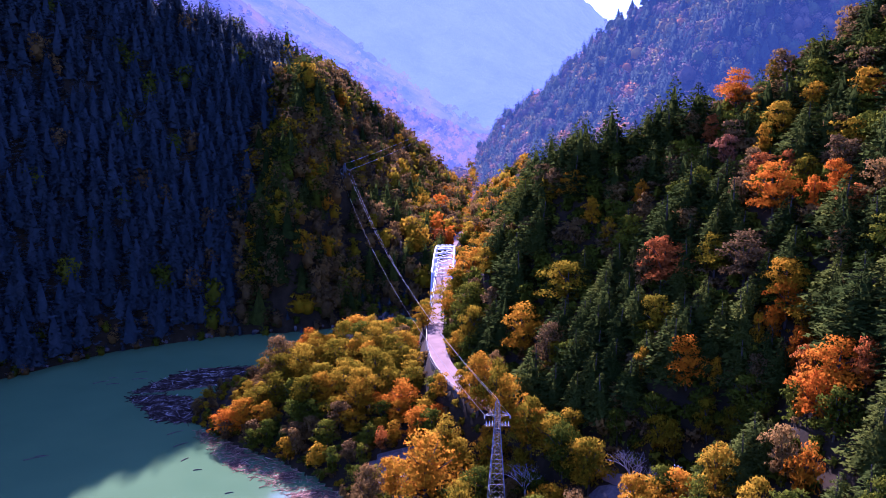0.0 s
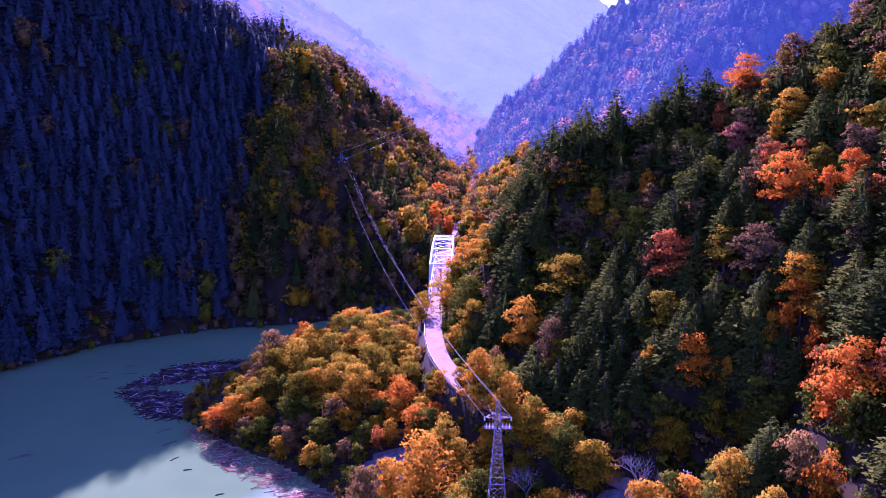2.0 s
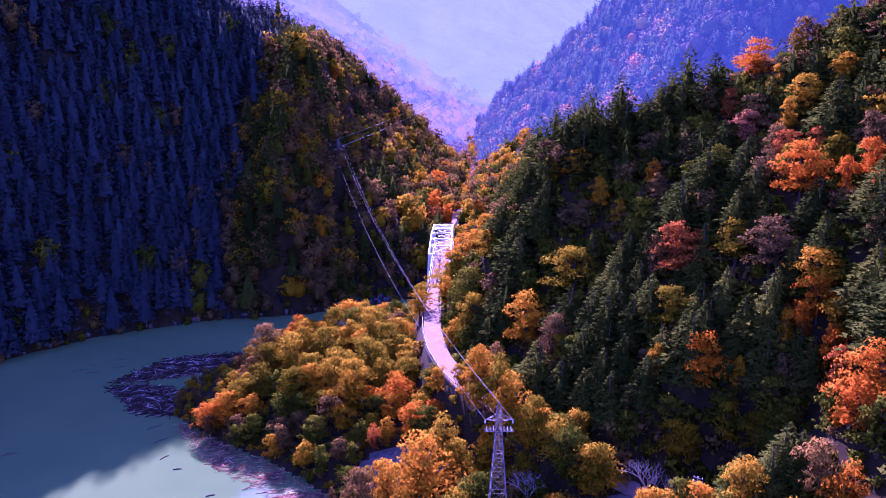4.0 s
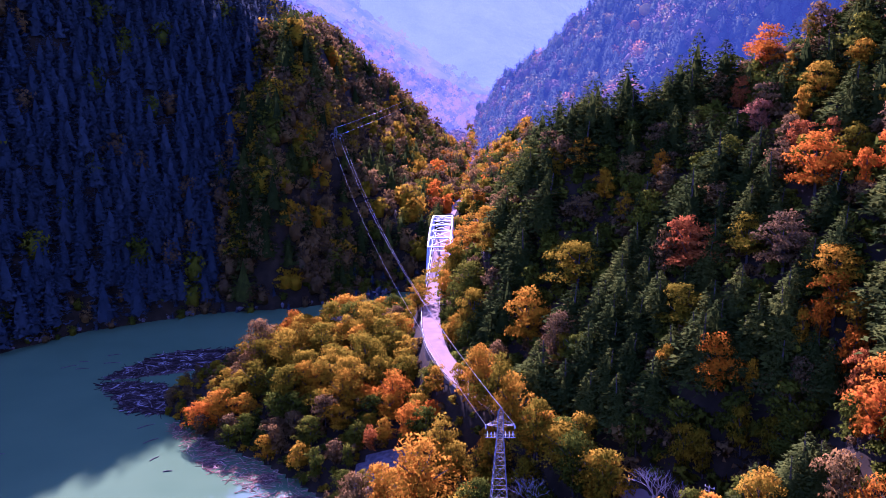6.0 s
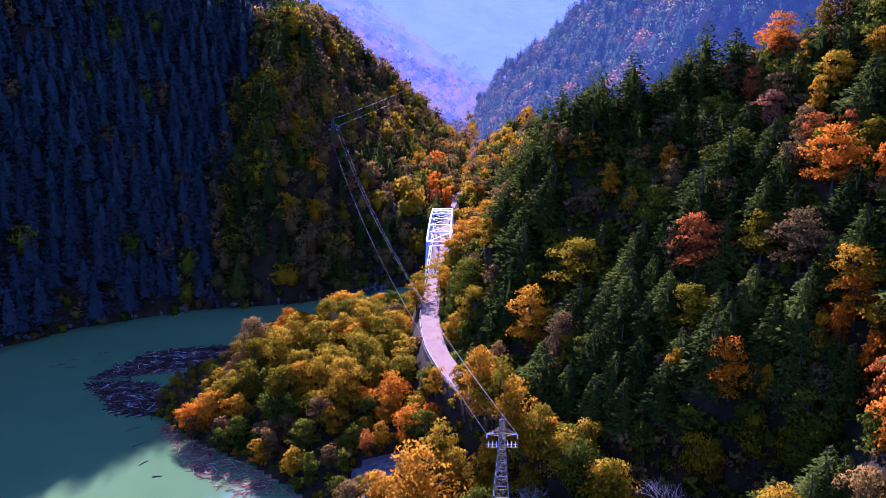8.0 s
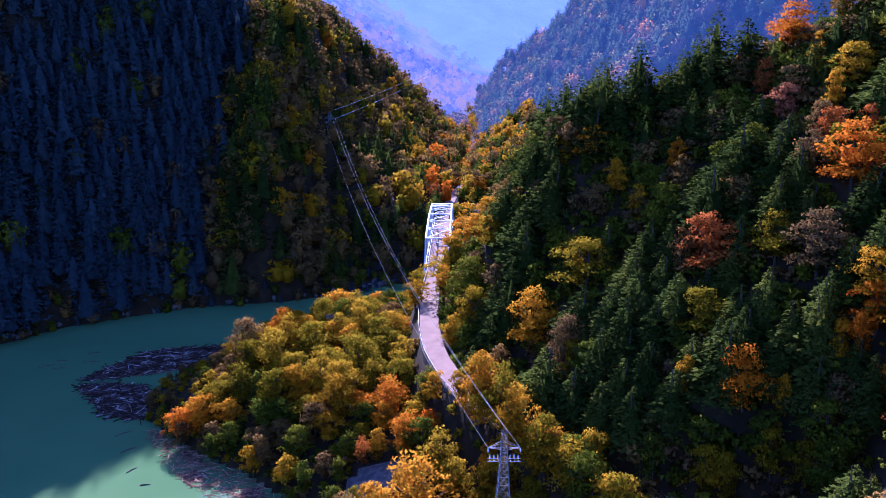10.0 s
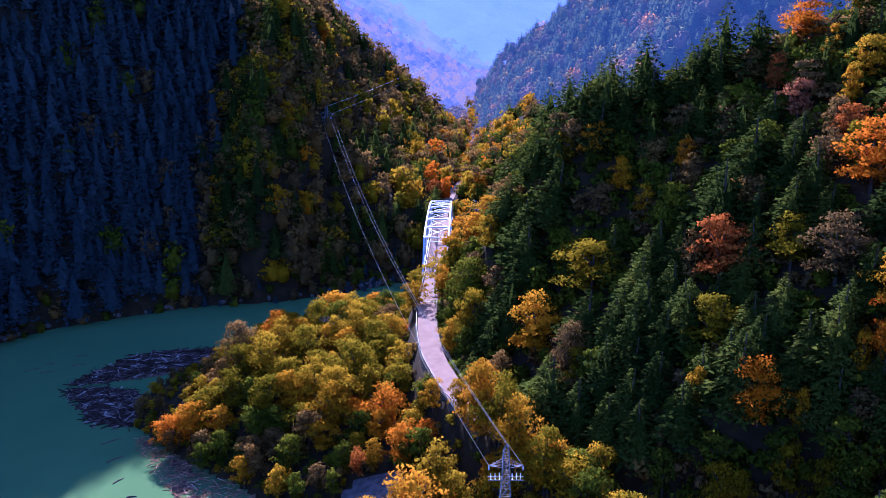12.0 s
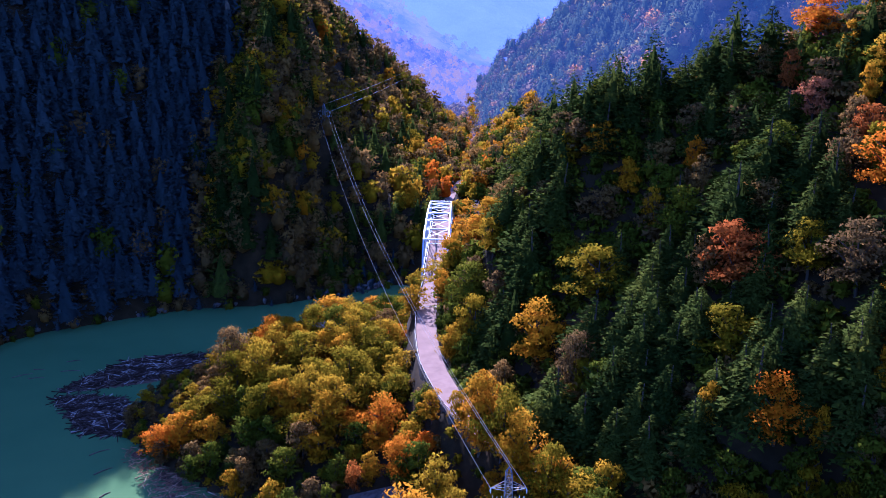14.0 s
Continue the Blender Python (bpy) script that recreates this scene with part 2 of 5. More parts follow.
def land(x, y):
    """Height of the bare ground, without the road's bench."""
    x, y = np.asarray(x, float), np.asarray(y, float)
    ribs = fbm(x, y, 42.0, 3, 1)
    fine = fbm(x, y, 9.0, 3, 2)
    # mountain across the lake
    ds, base, side = to_line(x, y, LEFT_TOE)
    dr, top, _ = to_line(x, y, LEFT_RIDGE)
    share = ds / (ds + dr + 0.01)
    left = np.where(side > 0, base + np.maximum(top - base, 0) * share ** (0.9 - 0.40 * np.exp(-((x + 62) / 9) ** 2) + 0.6 * ease(x, -54, -38)) + (ribs * 7 + fine * 1.5) * np.minimum(1, 4 * share * (1.15 - share)), base - 0.6 * ds)
    # far slope on the other side of the side valley
    ds, base, side = to_line(x, y, RIGHT_TOE)
    dr, top, _ = to_line(x, y, RIGHT_RIDGE)
    share = ds / (ds + dr + 0.01)
    far = np.where(side < 0, base + np.maximum(top - base, 0) * share + (ribs * 9 + fine * 1.5) * np.minimum(1, 4 * share * (1.1 - share)), base - 0.6 * ds)
    # spur with the road at its toe
    shore, _, _ = to_line(x, y, SHORE + SHORE[:1])
    shore = np.where(inside(x, y, SHORE), shore, -shore)
    low = np.where(shore > 0, 13.0 * np.tanh(shore * 0.45 / 13.0), shore * 0.5)
    slope = 17 + 0.95 * (x - 26) + 0.25 * (np.maximum(y, 100) - 160)
    d = (x - 3) * 0.43 + (y - 258) * 0.90
    slope += 18 * np.exp(-(d / 26) ** 2) * ease(x, -2, 12) * (1 - 0.75 * ease(x, 36, 90))
    slope += 8 * np.exp(-((x - 29) / 16) ** 2) * ease(y, 150, 180)
    slope += (ribs * 5 + fine * 1.3) * ease(x, 8, 40)
    slope = np.where(slope > 150, 150 + 120 * np.tanh((slope - 150) / 120), slope)
    slope -= np.maximum(d, 0) * 1.3
    spur = np.where(shore > 0, np.maximum(low, slope), np.minimum(low, np.maximum(slope, -8)))
    return np.maximum(np.maximum(np.maximum(left, far), spur), -8)


def ground_at(x, y):
    """Height of the ground with the road's bench cut in."""
    x, y = np.asarray(x, float), np.asarray(y, float)
    h = land(x, y)
    for line in (ROAD, FAR_ROAD):
        d, z, side = to_line(x, y, line)
        bed = z - 0.12
        reach = (y < 281) if line is ROAD else (y > 354)
        up = np.where(side < 0, 5.0, 1.5)
        k = 1 - ease(d, 3.2, 3.2 + up)
        bench = np.where(h > bed, bed + np.maximum(d - 3.2, 0) * 1.6, bed - np.maximum(d - 3.0, 0) * 2.2)
        bench = np.where(h > bed, np.minimum(h, bench), np.maximum(h, bench))
        h = np.where(reach & (d < 40), bench, h)
    return h
# ==== land ends ====


# ---- mesh helpers ----
def mesh_from(name, co, faces, mats, tint=None, mat_index=None, smooth=False, normals=None):
    """One mesh from an array of places and an array of faces with equal corner counts."""
    me = bpy.data.meshes.new(name)
    co, faces = np.asarray(co, np.float32), np.asarray(faces, np.int32)
    k = faces.shape[1]
    me.vertices.add(len(co))
    me.vertices.foreach_set("co", co.ravel())
    me.loops.add(faces.size)
    me.loops.foreach_set("vertex_index", faces.ravel())
    me.polygons.add(len(faces))
    me.polygons.foreach_set("loop_start", np.arange(0, faces.size, k, dtype=np.int32))
    for m in mats:
        me.materials.append(m)
    if mat_index is not None:
        me.polygons.foreach_set("material_index", np.asarray(mat_index, np.int32))
    me.update(calc_edges=True)
    me.polygons.foreach_set("use_smooth", np.full(len(faces), smooth or normals is not None))
    if normals is not None:
        me.attributes.new("custom_normal", "FLOAT_VECTOR", "POINT").data.foreach_set("vector", np.asarray(normals, np.float32).ravel())
    if tint is not None:
        me.attributes.new("tint", "FLOAT", "FACE").data.foreach_set("value", np.asarray(tint, np.float32))
    return me


def part(name, bm, material, parent, label=""):
    me = bpy.data.meshes.new(name)
    bm.to_mesh(me)
    bm.free()
    me.materials.append(material)
    ob = new(name, me)
    ob.parent = parent
    return tagged(ob, label) if label else ob


def beam(bm, a, b, w, h=None, up=(0, 0, 1)):
    """A square bar from a to b, w wide and h deep."""
    h = h or w
    a, b = Vector(a), Vector(b)
    ahead = (b - a).normalized()
    across = ahead.cross(Vector(up))
    across = (across if across.length > 1e-3 else ahead.cross(Vector((1, 0, 0)))).normalized()
    rise = across.cross(ahead)
    ring = [[bm.verts.new(p + across * sx * w / 2 + rise * sz * h / 2) for sx, sz in ((-1, -1), (1, -1), (1, 1), (-1, 1))] for p in (a, b)]
    for k in range(4):
        bm.faces.new((ring[0][k], ring[0][(k + 1) % 4], ring[1][(k + 1) % 4], ring[1][k]))
    bm.faces.new(ring[0][::-1])
    bm.faces.new(ring[1])
    return bm


def tube(bm, places, radii, sides=6):
    """A tapered tube through the places."""
    rings = []
    for k, p in enumerate(places):
        p = Vector(p)
        ahead = (Vector(places[min(k + 1, len(places) - 1)]) - Vector(places[max(k - 1, 0)])).normalized()
        u = ahead.cross(Vector((0.31, 0.95, 0.1))).normalized()
        v = ahead.cross(u)
        rings.append([bm.verts.new(p + (u * math.cos(2 * math.pi * s / sides) + v * math.sin(2 * math.pi * s / sides)) * radii[k]) for s in range(sides)])
    for r0, r1 in zip(rings[:-1], rings[1:]):
        for s in range(sides):
            bm.faces.new((r0[s], r0[(s + 1) % sides], r1[(s + 1) % sides], r1[s]))
    bm.faces.new(rings[0][::-1])
    bm.faces.new(rings[-1])
    return bm


def bar(name, a, b, w, material, parent, h=None, label="", up=(0, 0, 1)):
    return part(name, beam(bmesh.new(), a, b, w, h, up), material, parent, label)


# ---- ground, lake and distance ----
def axis(lo, hi, step, ends):
    mid = list(np.arange(lo, hi + 0.1, step))
    a, b, grow = [], [], step
    v = lo
    while v > ends[0]:
        grow *= 1.35
        v -= grow
        a.append(v)
    v, grow = hi, step
    while v < ends[1]:
        grow *= 1.35
        v += grow
        b.append(v)
    return np.array(a[::-1] + mid + b)


gx, gy = axis(-200, 190, 2.0, (-2500, 2500)), axis(95, 660, 2.0, (-2500, 3000))
px, py = np.meshgrid(gx, gy)
pz = ground_at(px, py)
n_x, n_y = len(gx), len(gy)
ii, jj = np.meshgrid(np.arange(n_x - 1), np.arange(n_y - 1))
q0 = (jj * n_x + ii).ravel()
ground_faces = np.stack([q0, q0 + 1, q0 + 1 + n_x, q0 + n_x], 1)
cx, cy = (px[:-1, :-1] + 1).ravel(), (py[:-1, :-1] + 1).ravel()
# floor of the far slope takes the material with painted-in haze
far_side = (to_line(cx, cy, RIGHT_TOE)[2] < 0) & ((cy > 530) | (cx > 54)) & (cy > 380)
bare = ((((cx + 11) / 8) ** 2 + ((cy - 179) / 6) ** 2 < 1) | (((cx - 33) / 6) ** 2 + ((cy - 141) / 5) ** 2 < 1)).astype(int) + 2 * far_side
ground = new("ground", mesh_from("ground", np.stack([px.ravel(), py.ravel(), pz.ravel()], 1), ground_faces, [SOIL, SCREE, HAZED_FLOOR], None, bare, True))
tagged(ground, "steep leaf-littered mountain ground with a pale scree patch", "ground", kind="structure")

bm = bmesh.new()
bmesh.ops.create_grid(bm, x_segments=4, y_segments=4, size=2400)
lake = part("water", bm, water_mat(), None)
tagged(lake, "still milky jade-green reservoir water", "lake", kind="structure")


# ---- trees ----
def frames_of(normals, rng):
    u = np.cross(normals, rng.normal(size=normals.shape))
    u /= np.linalg.norm(u, axis=1, keepdims=True) + 1e-9
    return u, np.cross(normals, u)


def leaf_triangles(c, face, normal, size, rng, long=1.2, along=None):
    """One small three-cornered spray of leaves at each place, wound so that it faces outwards; corners and their normals."""
    u, v = frames_of(face, rng)
    if along is not None:
        v = along
        u = unit(np.cross(face, v))
    co = np.stack([c - u * size, c + u * size - face * size * 0.3, c + v * size * long], 1)
    geo = np.cross(co[:, 1] - co[:, 0], co[:, 2] - co[:, 0])
    turn = (geo * normal).sum(1) < 0
    co[turn] = co[turn][:, ::-1]
    return co.reshape(-1, 3), np.repeat(normal, 3, axis=0)


def unit(v):
    return v / (np.linalg.norm(v, axis=1, keepdims=True) + 1e-9)


def broad_crown(seed, clumps, leaf_size, height=1.05, loose=1.0):
    """A broad-leaved crown one metre across: uneven lobes of leaf sprays with gaps between, foliage almost to the ground."""
    rng = np.random.default_rng(seed)
    lobes = int(rng.integers(26, 38))
    f = rng.uniform(0, 1, lobes) ** 0.75
    a = np.arange(lobes) * 2.4 + rng.uniform(-0.5, 0.5, lobes)
    rr = 0.42 * np.sqrt(1 - (0.25 + 0.75 * f) ** 2.2 * 0.97) * rng.uniform(0.45, 1.15, lobes)
    zz = height * (0.20 + 0.66 * f) * rng.uniform(0.90, 1.08, lobes)
    size = rng.uniform(0.06, 0.19, lobes)
    wob = 1 + 0.28 * np.sin(a + rng.uniform(0, 6)) + 0.16 * np.sin(a * 2.0 + rng.uniform(0, 6))
    mid = np.stack([rr * wob * np.cos(a), rr * wob * np.sin(a), zz], 1)
    mid[:, :2] += rng.uniform(-0.06, 0.06, 2) * zz[:, None]
    which = rng.choice(lobes, clumps, p=size ** 2 / (size ** 2).sum())
    n = rng.normal(size=(clumps, 3))
    n[:, 2] = np.abs(n[:, 2]) * 1.0 - 0.35 * rng.uniform(size=clumps)
    n = unit(n)
    c = mid[which] + n * (size[which] * rng.uniform(0.5, 1.15, clumps))[:, None] * (1.15, 1.15, 0.62)
    inner = clumps // 8
    c[:inner] = rng.uniform(-1, 1, (inner, 3)) * (0.17, 0.17, 0.22) * height + (0, 0, 0.42 * height)
    face = unit(n * (0.6, 0.6, 1.0) + 0.60 * rng.normal(size=n.shape))
    out = unit(c - (0, 0, 0.38 * height))
    normal = unit(0.75 * loose * n + 0.75 * out + 0.28 * loose * rng.normal(size=n.shape))
    s = (leaf_size * rng.uniform(0.55, 1.4, clumps))[:, None]
    s[:inner] *= 1.8
    return leaf_triangles(c, face, normal, s, rng)


def conifer_crown(seed, rings, per_ring, sprays, width=0.86, loose=1.0):
    """A cedar one metre high: a full cone of boughs, each a drooping plume of many small sprays."""
    rng = np.random.default_rng(seed)
    c, face, normal, size, along = [], [], [], [], []
    for k in range(rings):
        f = min(max((k + rng.uniform(-0.3, 0.3)) / (rings - 1), 0), 1) ** 0.92
        reach = width * 0.5 * ((1 - f) ** 0.86 * (0.80 + 0.20 * min(1, f * 4)) + 0.02) * rng.uniform(0.9, 1.08)
        many = max(4, int(per_ring * (1 - 0.72 * f)))
        for a in np.arange(many) * 2 * np.pi / many + rng.uniform(0, 6.28):
            a += rng.normal() * 0.22
            r1 = reach * rng.uniform(0.72, 1.22)
            out = np.array([math.cos(a), math.sin(a), 0])
            side = np.array([-out[1], out[0], 0])
            droop, z0 = rng.uniform(0.10, 0.45), 0.07 + 0.90 * f + rng.normal() * 0.012
            t = rng.uniform(0.15, 1.0, sprays) ** 0.7
            wide = 0.17 * reach * (1.25 - t) + 0.008
            sx, sz = rng.normal(size=sprays), rng.normal(size=sprays)
            c.append(out * (r1 * t)[:, None] + side * (sx * wide)[:, None] + np.array([0, 0, 1]) * (z0 + 0.10 * r1 * t - droop * r1 * t ** 2 - 0.25 * np.abs(sx) * wide + sz * 0.008)[:, None])
            tip = out * 0.85 + np.array([0, 0, 0.75]) + side * sx[:, None] * 0.30
            along.append(out * 0.8 + side * sx[:, None] * 0.55 + np.array([0, 0, -0.12]) + 0.25 * rng.normal(size=(sprays, 3)))
            normal.append(tip + 0.22 * loose * rng.normal(size=(sprays, 3)))
            face.append(out * 0.45 + np.array([0, 0, 0.9]) + 0.45 * rng.normal(size=(sprays, 3)))
            size.append((0.018 + 0.13 * reach) * rng.uniform(0.6, 1.25, sprays) * (9.0 / sprays) ** 0.35)
    c, face, normal, size = np.concatenate(c), unit(np.concatenate(face)), unit(np.concatenate(normal)), np.concatenate(size)
    lead = 10
    c[-lead:] = np.stack([rng.normal(size=lead) * 0.006, rng.normal(size=lead) * 0.006, np.linspace(0.93, 1.0, lead)], 1)
    size[-lead:] = 0.014
    return leaf_triangles(c, face, normal, size[:, None] * 0.38, rng, 2.8, unit(np.concatenate(along)))


def solid_core(shape, seed, girth=1.0):
    """The dense inner foliage of a far crown: a lumpy dome, or a lumpy cone, one metre high or across; corners and their normals."""
    rng = np.random.default_rng(seed)
    sides, levels = 9, 5
    rings = []
    for k in range(levels):
        f = k / (levels - 1)
        a = np.arange(sides) * 2 * np.pi / sides + 0.35 * k
        if shape == "cedar":
            r, z = 0.17 * (1 - f) ** 0.9 + 0.01, 0.02 + 0.76 * f
        else:
            r, z = 0.23 * math.sqrt(max(1 - (f * 1.12 - 0.25) ** 2 / 0.80, 0.004)), 0.08 + 0.58 * f
        r = r * girth * rng.uniform(0.72, 1.18, sides)
        rings.append(np.stack([r * np.cos(a), r * np.sin(a), z + rng.uniform(-0.05, 0.05, sides) * (f < 1)], 1))
    co = []
    for lo, hi in zip(rings[:-1], rings[1:]):
        for k in range(sides):
            n = (k + 1) % sides
            co += [lo[k], lo[n], hi[k], lo[n], hi[n], hi[k]]
    co = np.array(co)
    return co, unit(co * (1, 1, 0.3 if shape == "cedar" else 1.0) - (0, 0, -0.1 if shape == "cedar" else 0.36))


def with_core(crown, shape, seed, girth=1.0):
    core = solid_core(shape, seed, girth)
    return np.concatenate([core[0], crown[0]]), np.concatenate([core[1], crown[1]])


def faces_of(co, corners):
    return np.arange(len(co)).reshape(-1, corners)


FINE = [broad_crown(q, 2900, 0.0215) for q in (90, 91, 92)]
DETAIL = {  # crowns by kind and by distance class: near, middle, far, undergrowth, blue distance
    "broad": [[broad_crown(q, 1500, 0.030) for q in range(10, 20)], [broad_crown(q, 700, 0.042) for q in range(20, 27)],
              [with_core(broad_crown(q, 190, 0.064, 1.0, 0.35), "broad", q) for q in range(30, 40)], [broad_crown(q, 110, 0.095, 0.7) for q in range(70, 76)],
              [with_core(broad_crown(q, 130, 0.054, 0.9, 0.25), "broad", q, 1.45) for q in range(100, 110)]],
    "cedar": [[with_core(conifer_crown(q, 23, 14, 12), "cedar", q) for q in range(40, 46)], [with_core(conifer_crown(q, 19, 12, 7), "cedar", q) for q in range(50, 54)], [with_core(conifer_crown(q, 14, 10, 5, 0.86, 0.4), "cedar", q) for q in range(60, 66)], [],
              [with_core(conifer_crown(q, 14, 10, 4, 0.80, 0.3), "cedar", q, 1.35) for q in range(110, 116)]],
}


def trunk_mesh(name, seed, tall, spread, material, limbs=5):
    rng = random.Random(seed)
    bm = bmesh.new()
    lean = (rng.uniform(-0.04, 0.04), rng.uniform(-0.04, 0.04))
    tube(bm, [(0, 0, -0.12), (lean[0] * 0.4, lean[1] * 0.4, tall * 0.35), (lean[0], lean[1], tall * 0.7), (lean[0] * 1.3, lean[1] * 1.3, tall)], (0.030, 0.022, 0.014, 0.004), 6)
    for k in range(limbs):
        a, z = k * 2.4 + rng.uniform(-0.4, 0.4), tall * rng.uniform(0.3, 0.75)
        r = spread * rng.uniform(0.6, 1.0)
        tube(bm, [(lean[0] * z, lean[1] * z, z), (r * 0.5 * math.cos(a), r * 0.5 * math.sin(a), z + 0.10), (r * math.cos(a), r * math.sin(a), z + 0.26)], (0.012, 0.008, 0.003), 4)
    me = bpy.data.meshes.new(name)
    bm.to_mesh(me)
    bm.free()
    me.materials.append(material)
    return me


BROAD_TRUNKS = [trunk_mesh("trunk", s, 0.85, 0.33, BARK, 7) for s in range(3)]
CEDAR_TRUNKS = [trunk_mesh("trunk", s, 0.97, 0.05, BARK, 0) for s in range(2)]
CROWN_MESHES = {}
LABELS = {
    "fir": "dark fir on the mountainside, blue haze put into its needle colour", "cedar": "dark green cedar with drooping sprays on the slope", "olive": "olive-green broad-leaved tree turning yellow",
    "gold": "golden-yellow broad-leaved tree in autumn leaf", "orange": "bright orange maple tree in autumn leaf",
    "red": "deep red maple tree in autumn leaf", "rose": "dull pink-red maple tree in autumn leaf", "brown": "faded brown tree with thinning leaves", "green": "mid-green broad-leaved tree still in leaf",
}


def near_tree(kind, x, y, size, tall=None, rng=random):
    """A tree of its own: trunk and crown under an Empty at its foot. size: crown width in metres (cedar: height)."""
    shape = "cedar" if kind in ("cedar", "fir") else "broad"
    k = rng.randrange(len(DETAIL[shape][0]))
    fine = shape == "broad" and size > 8.8
    if fine:
        k = 100 + k % 3
    if (kind, k) not in CROWN_MESHES:
        co, normals = FINE[k - 100] if fine else DETAIL[shape][0][k]
        CROWN_MESHES[kind, k] = mesh_from("crown", co, faces_of(co, 3), [LEAVES[kind]], np.full(len(co) // 3, 0.0), normals=normals)
    root = new(f"{kind}_tree" if kind != "cedar" else "cedar_tree")
    z = float(ground_at(np.array([x]), np.array([y]))[0])
    wide = size * rng.uniform(0.88, 1.12) * (1.15 if kind == "cedar" else 1.0)
    root.matrix_world = pose(x, y, z - 0.2, rng.uniform(-4, 4), rng.uniform(-4, 4), rng.uniform(0, 360)) @ Matrix.Diagonal((wide, wide * rng.uniform(0.9, 1.1), (tall or size * rng.uniform(0.95, 1.35)) if shape == "broad" else size * rng.uniform(0.88, 1.02), 1))
    crown = new("crown", CROWN_MESHES[kind, k])
    trunk = new("trunk", (CEDAR_TRUNKS if shape == "cedar" else BROAD_TRUNKS)[k % 2])
    crown.parent = trunk.parent = root
    return tagged(root, LABELS[kind], "tree", f"{kind} trees")


def forest(name, label, places, level, rng, leaves=LEAVES, setting=""):
    """Far trees that nobody could count, joined: rows of kind, x, y, size."""
    cos, nos, mats, tints, order = [], [], [], [], list(LEAVES)
    xs, ys = np.array([p[1] for p in places]), np.array([p[2] for p in places])
    zs = ground_at(xs, ys)
    for (kind, x, y, size), z in zip(places, zs):
        shape = "cedar" if kind in ("cedar", "fir") else "broad"
        pool = DETAIL[shape][level]
        co, no = pool[rng.integers(len(pool))]
        a = rng.uniform(0, 6.28)
        c, s = math.cos(a), math.sin(a)
        up = size * rng.uniform(0.9, 1.15)
        foot = 0.0
        cos.append(np.stack([x + size * (co[:, 0] * c - co[:, 1] * s), y + size * (co[:, 0] * s + co[:, 1] * c), z - 0.3 + up * (co[:, 2] + foot)], 1))
        nos.append(np.stack([no[:, 0] * c - no[:, 1] * s, no[:, 0] * s + no[:, 1] * c, no[:, 2]], 1))
        mats.append(np.full(len(co) // 3, order.index(kind)))
        tints.append(np.full(len(co) // 3, rng.uniform()))
    co = np.concatenate(cos)
    ob = new(name, mesh_from(name, co, faces_of(co, 3), [leaves[k] for k in order], np.concatenate(tints), np.concatenate(mats), normals=np.concatenate(nos)))
    return tagged(ob, label, "forest", kind="structure" if setting else "stuff")


def scatter(x0, x1, y0, y1, step, rng, keep):
    """Places on a shaken grid, those that keep(x, y, height) lets stand."""
    xs, ys = np.meshgrid(np.arange(x0, x1, step), np.arange(y0, y1, step))
    xs = (xs + rng.uniform(-0.45, 0.45, xs.shape) * step).ravel()
    ys = (ys + rng.uniform(-0.45, 0.45, ys.shape) * step).ravel()
    ok = keep(xs, ys, ground_at(xs, ys))
    return xs[ok], ys[ok]


def clear_of_road(x, y, gap=5.0):
    return (to_line(x, y, ROAD)[0] > gap) & (to_line(x, y, FAR_ROAD)[0] > gap)


def pick(rng, weights):
    keys = list(weights)
    w = np.array([weights[k] for k in keys], float)
    return keys[rng.choice(len(keys), p=w / w.sum())]


SIZES = {"fir": (8.5, 12.5), "cedar": (10.0, 14.5), "olive": (6.5, 10.0), "gold": (6.0, 9.0), "orange": (6.0, 9.0), "red": (5.5, 8.0), "rose": (6.0, 9.0), "brown": (6.0, 9.0), "green": (6.0, 9.0)}
rng = np.random.default_rng(5)
pyrng = random.Random(7)



def far_from(x, y, spots, gap):
    """True where no spot (kind, x, y, size) stands nearer than gap times its size."""
    ok = np.ones(len(x), bool)
    for _, sx, sy, size in spots:
        ok &= (x - sx) ** 2 + (y - sy) ** 2 > (gap * size) ** 2
    return ok


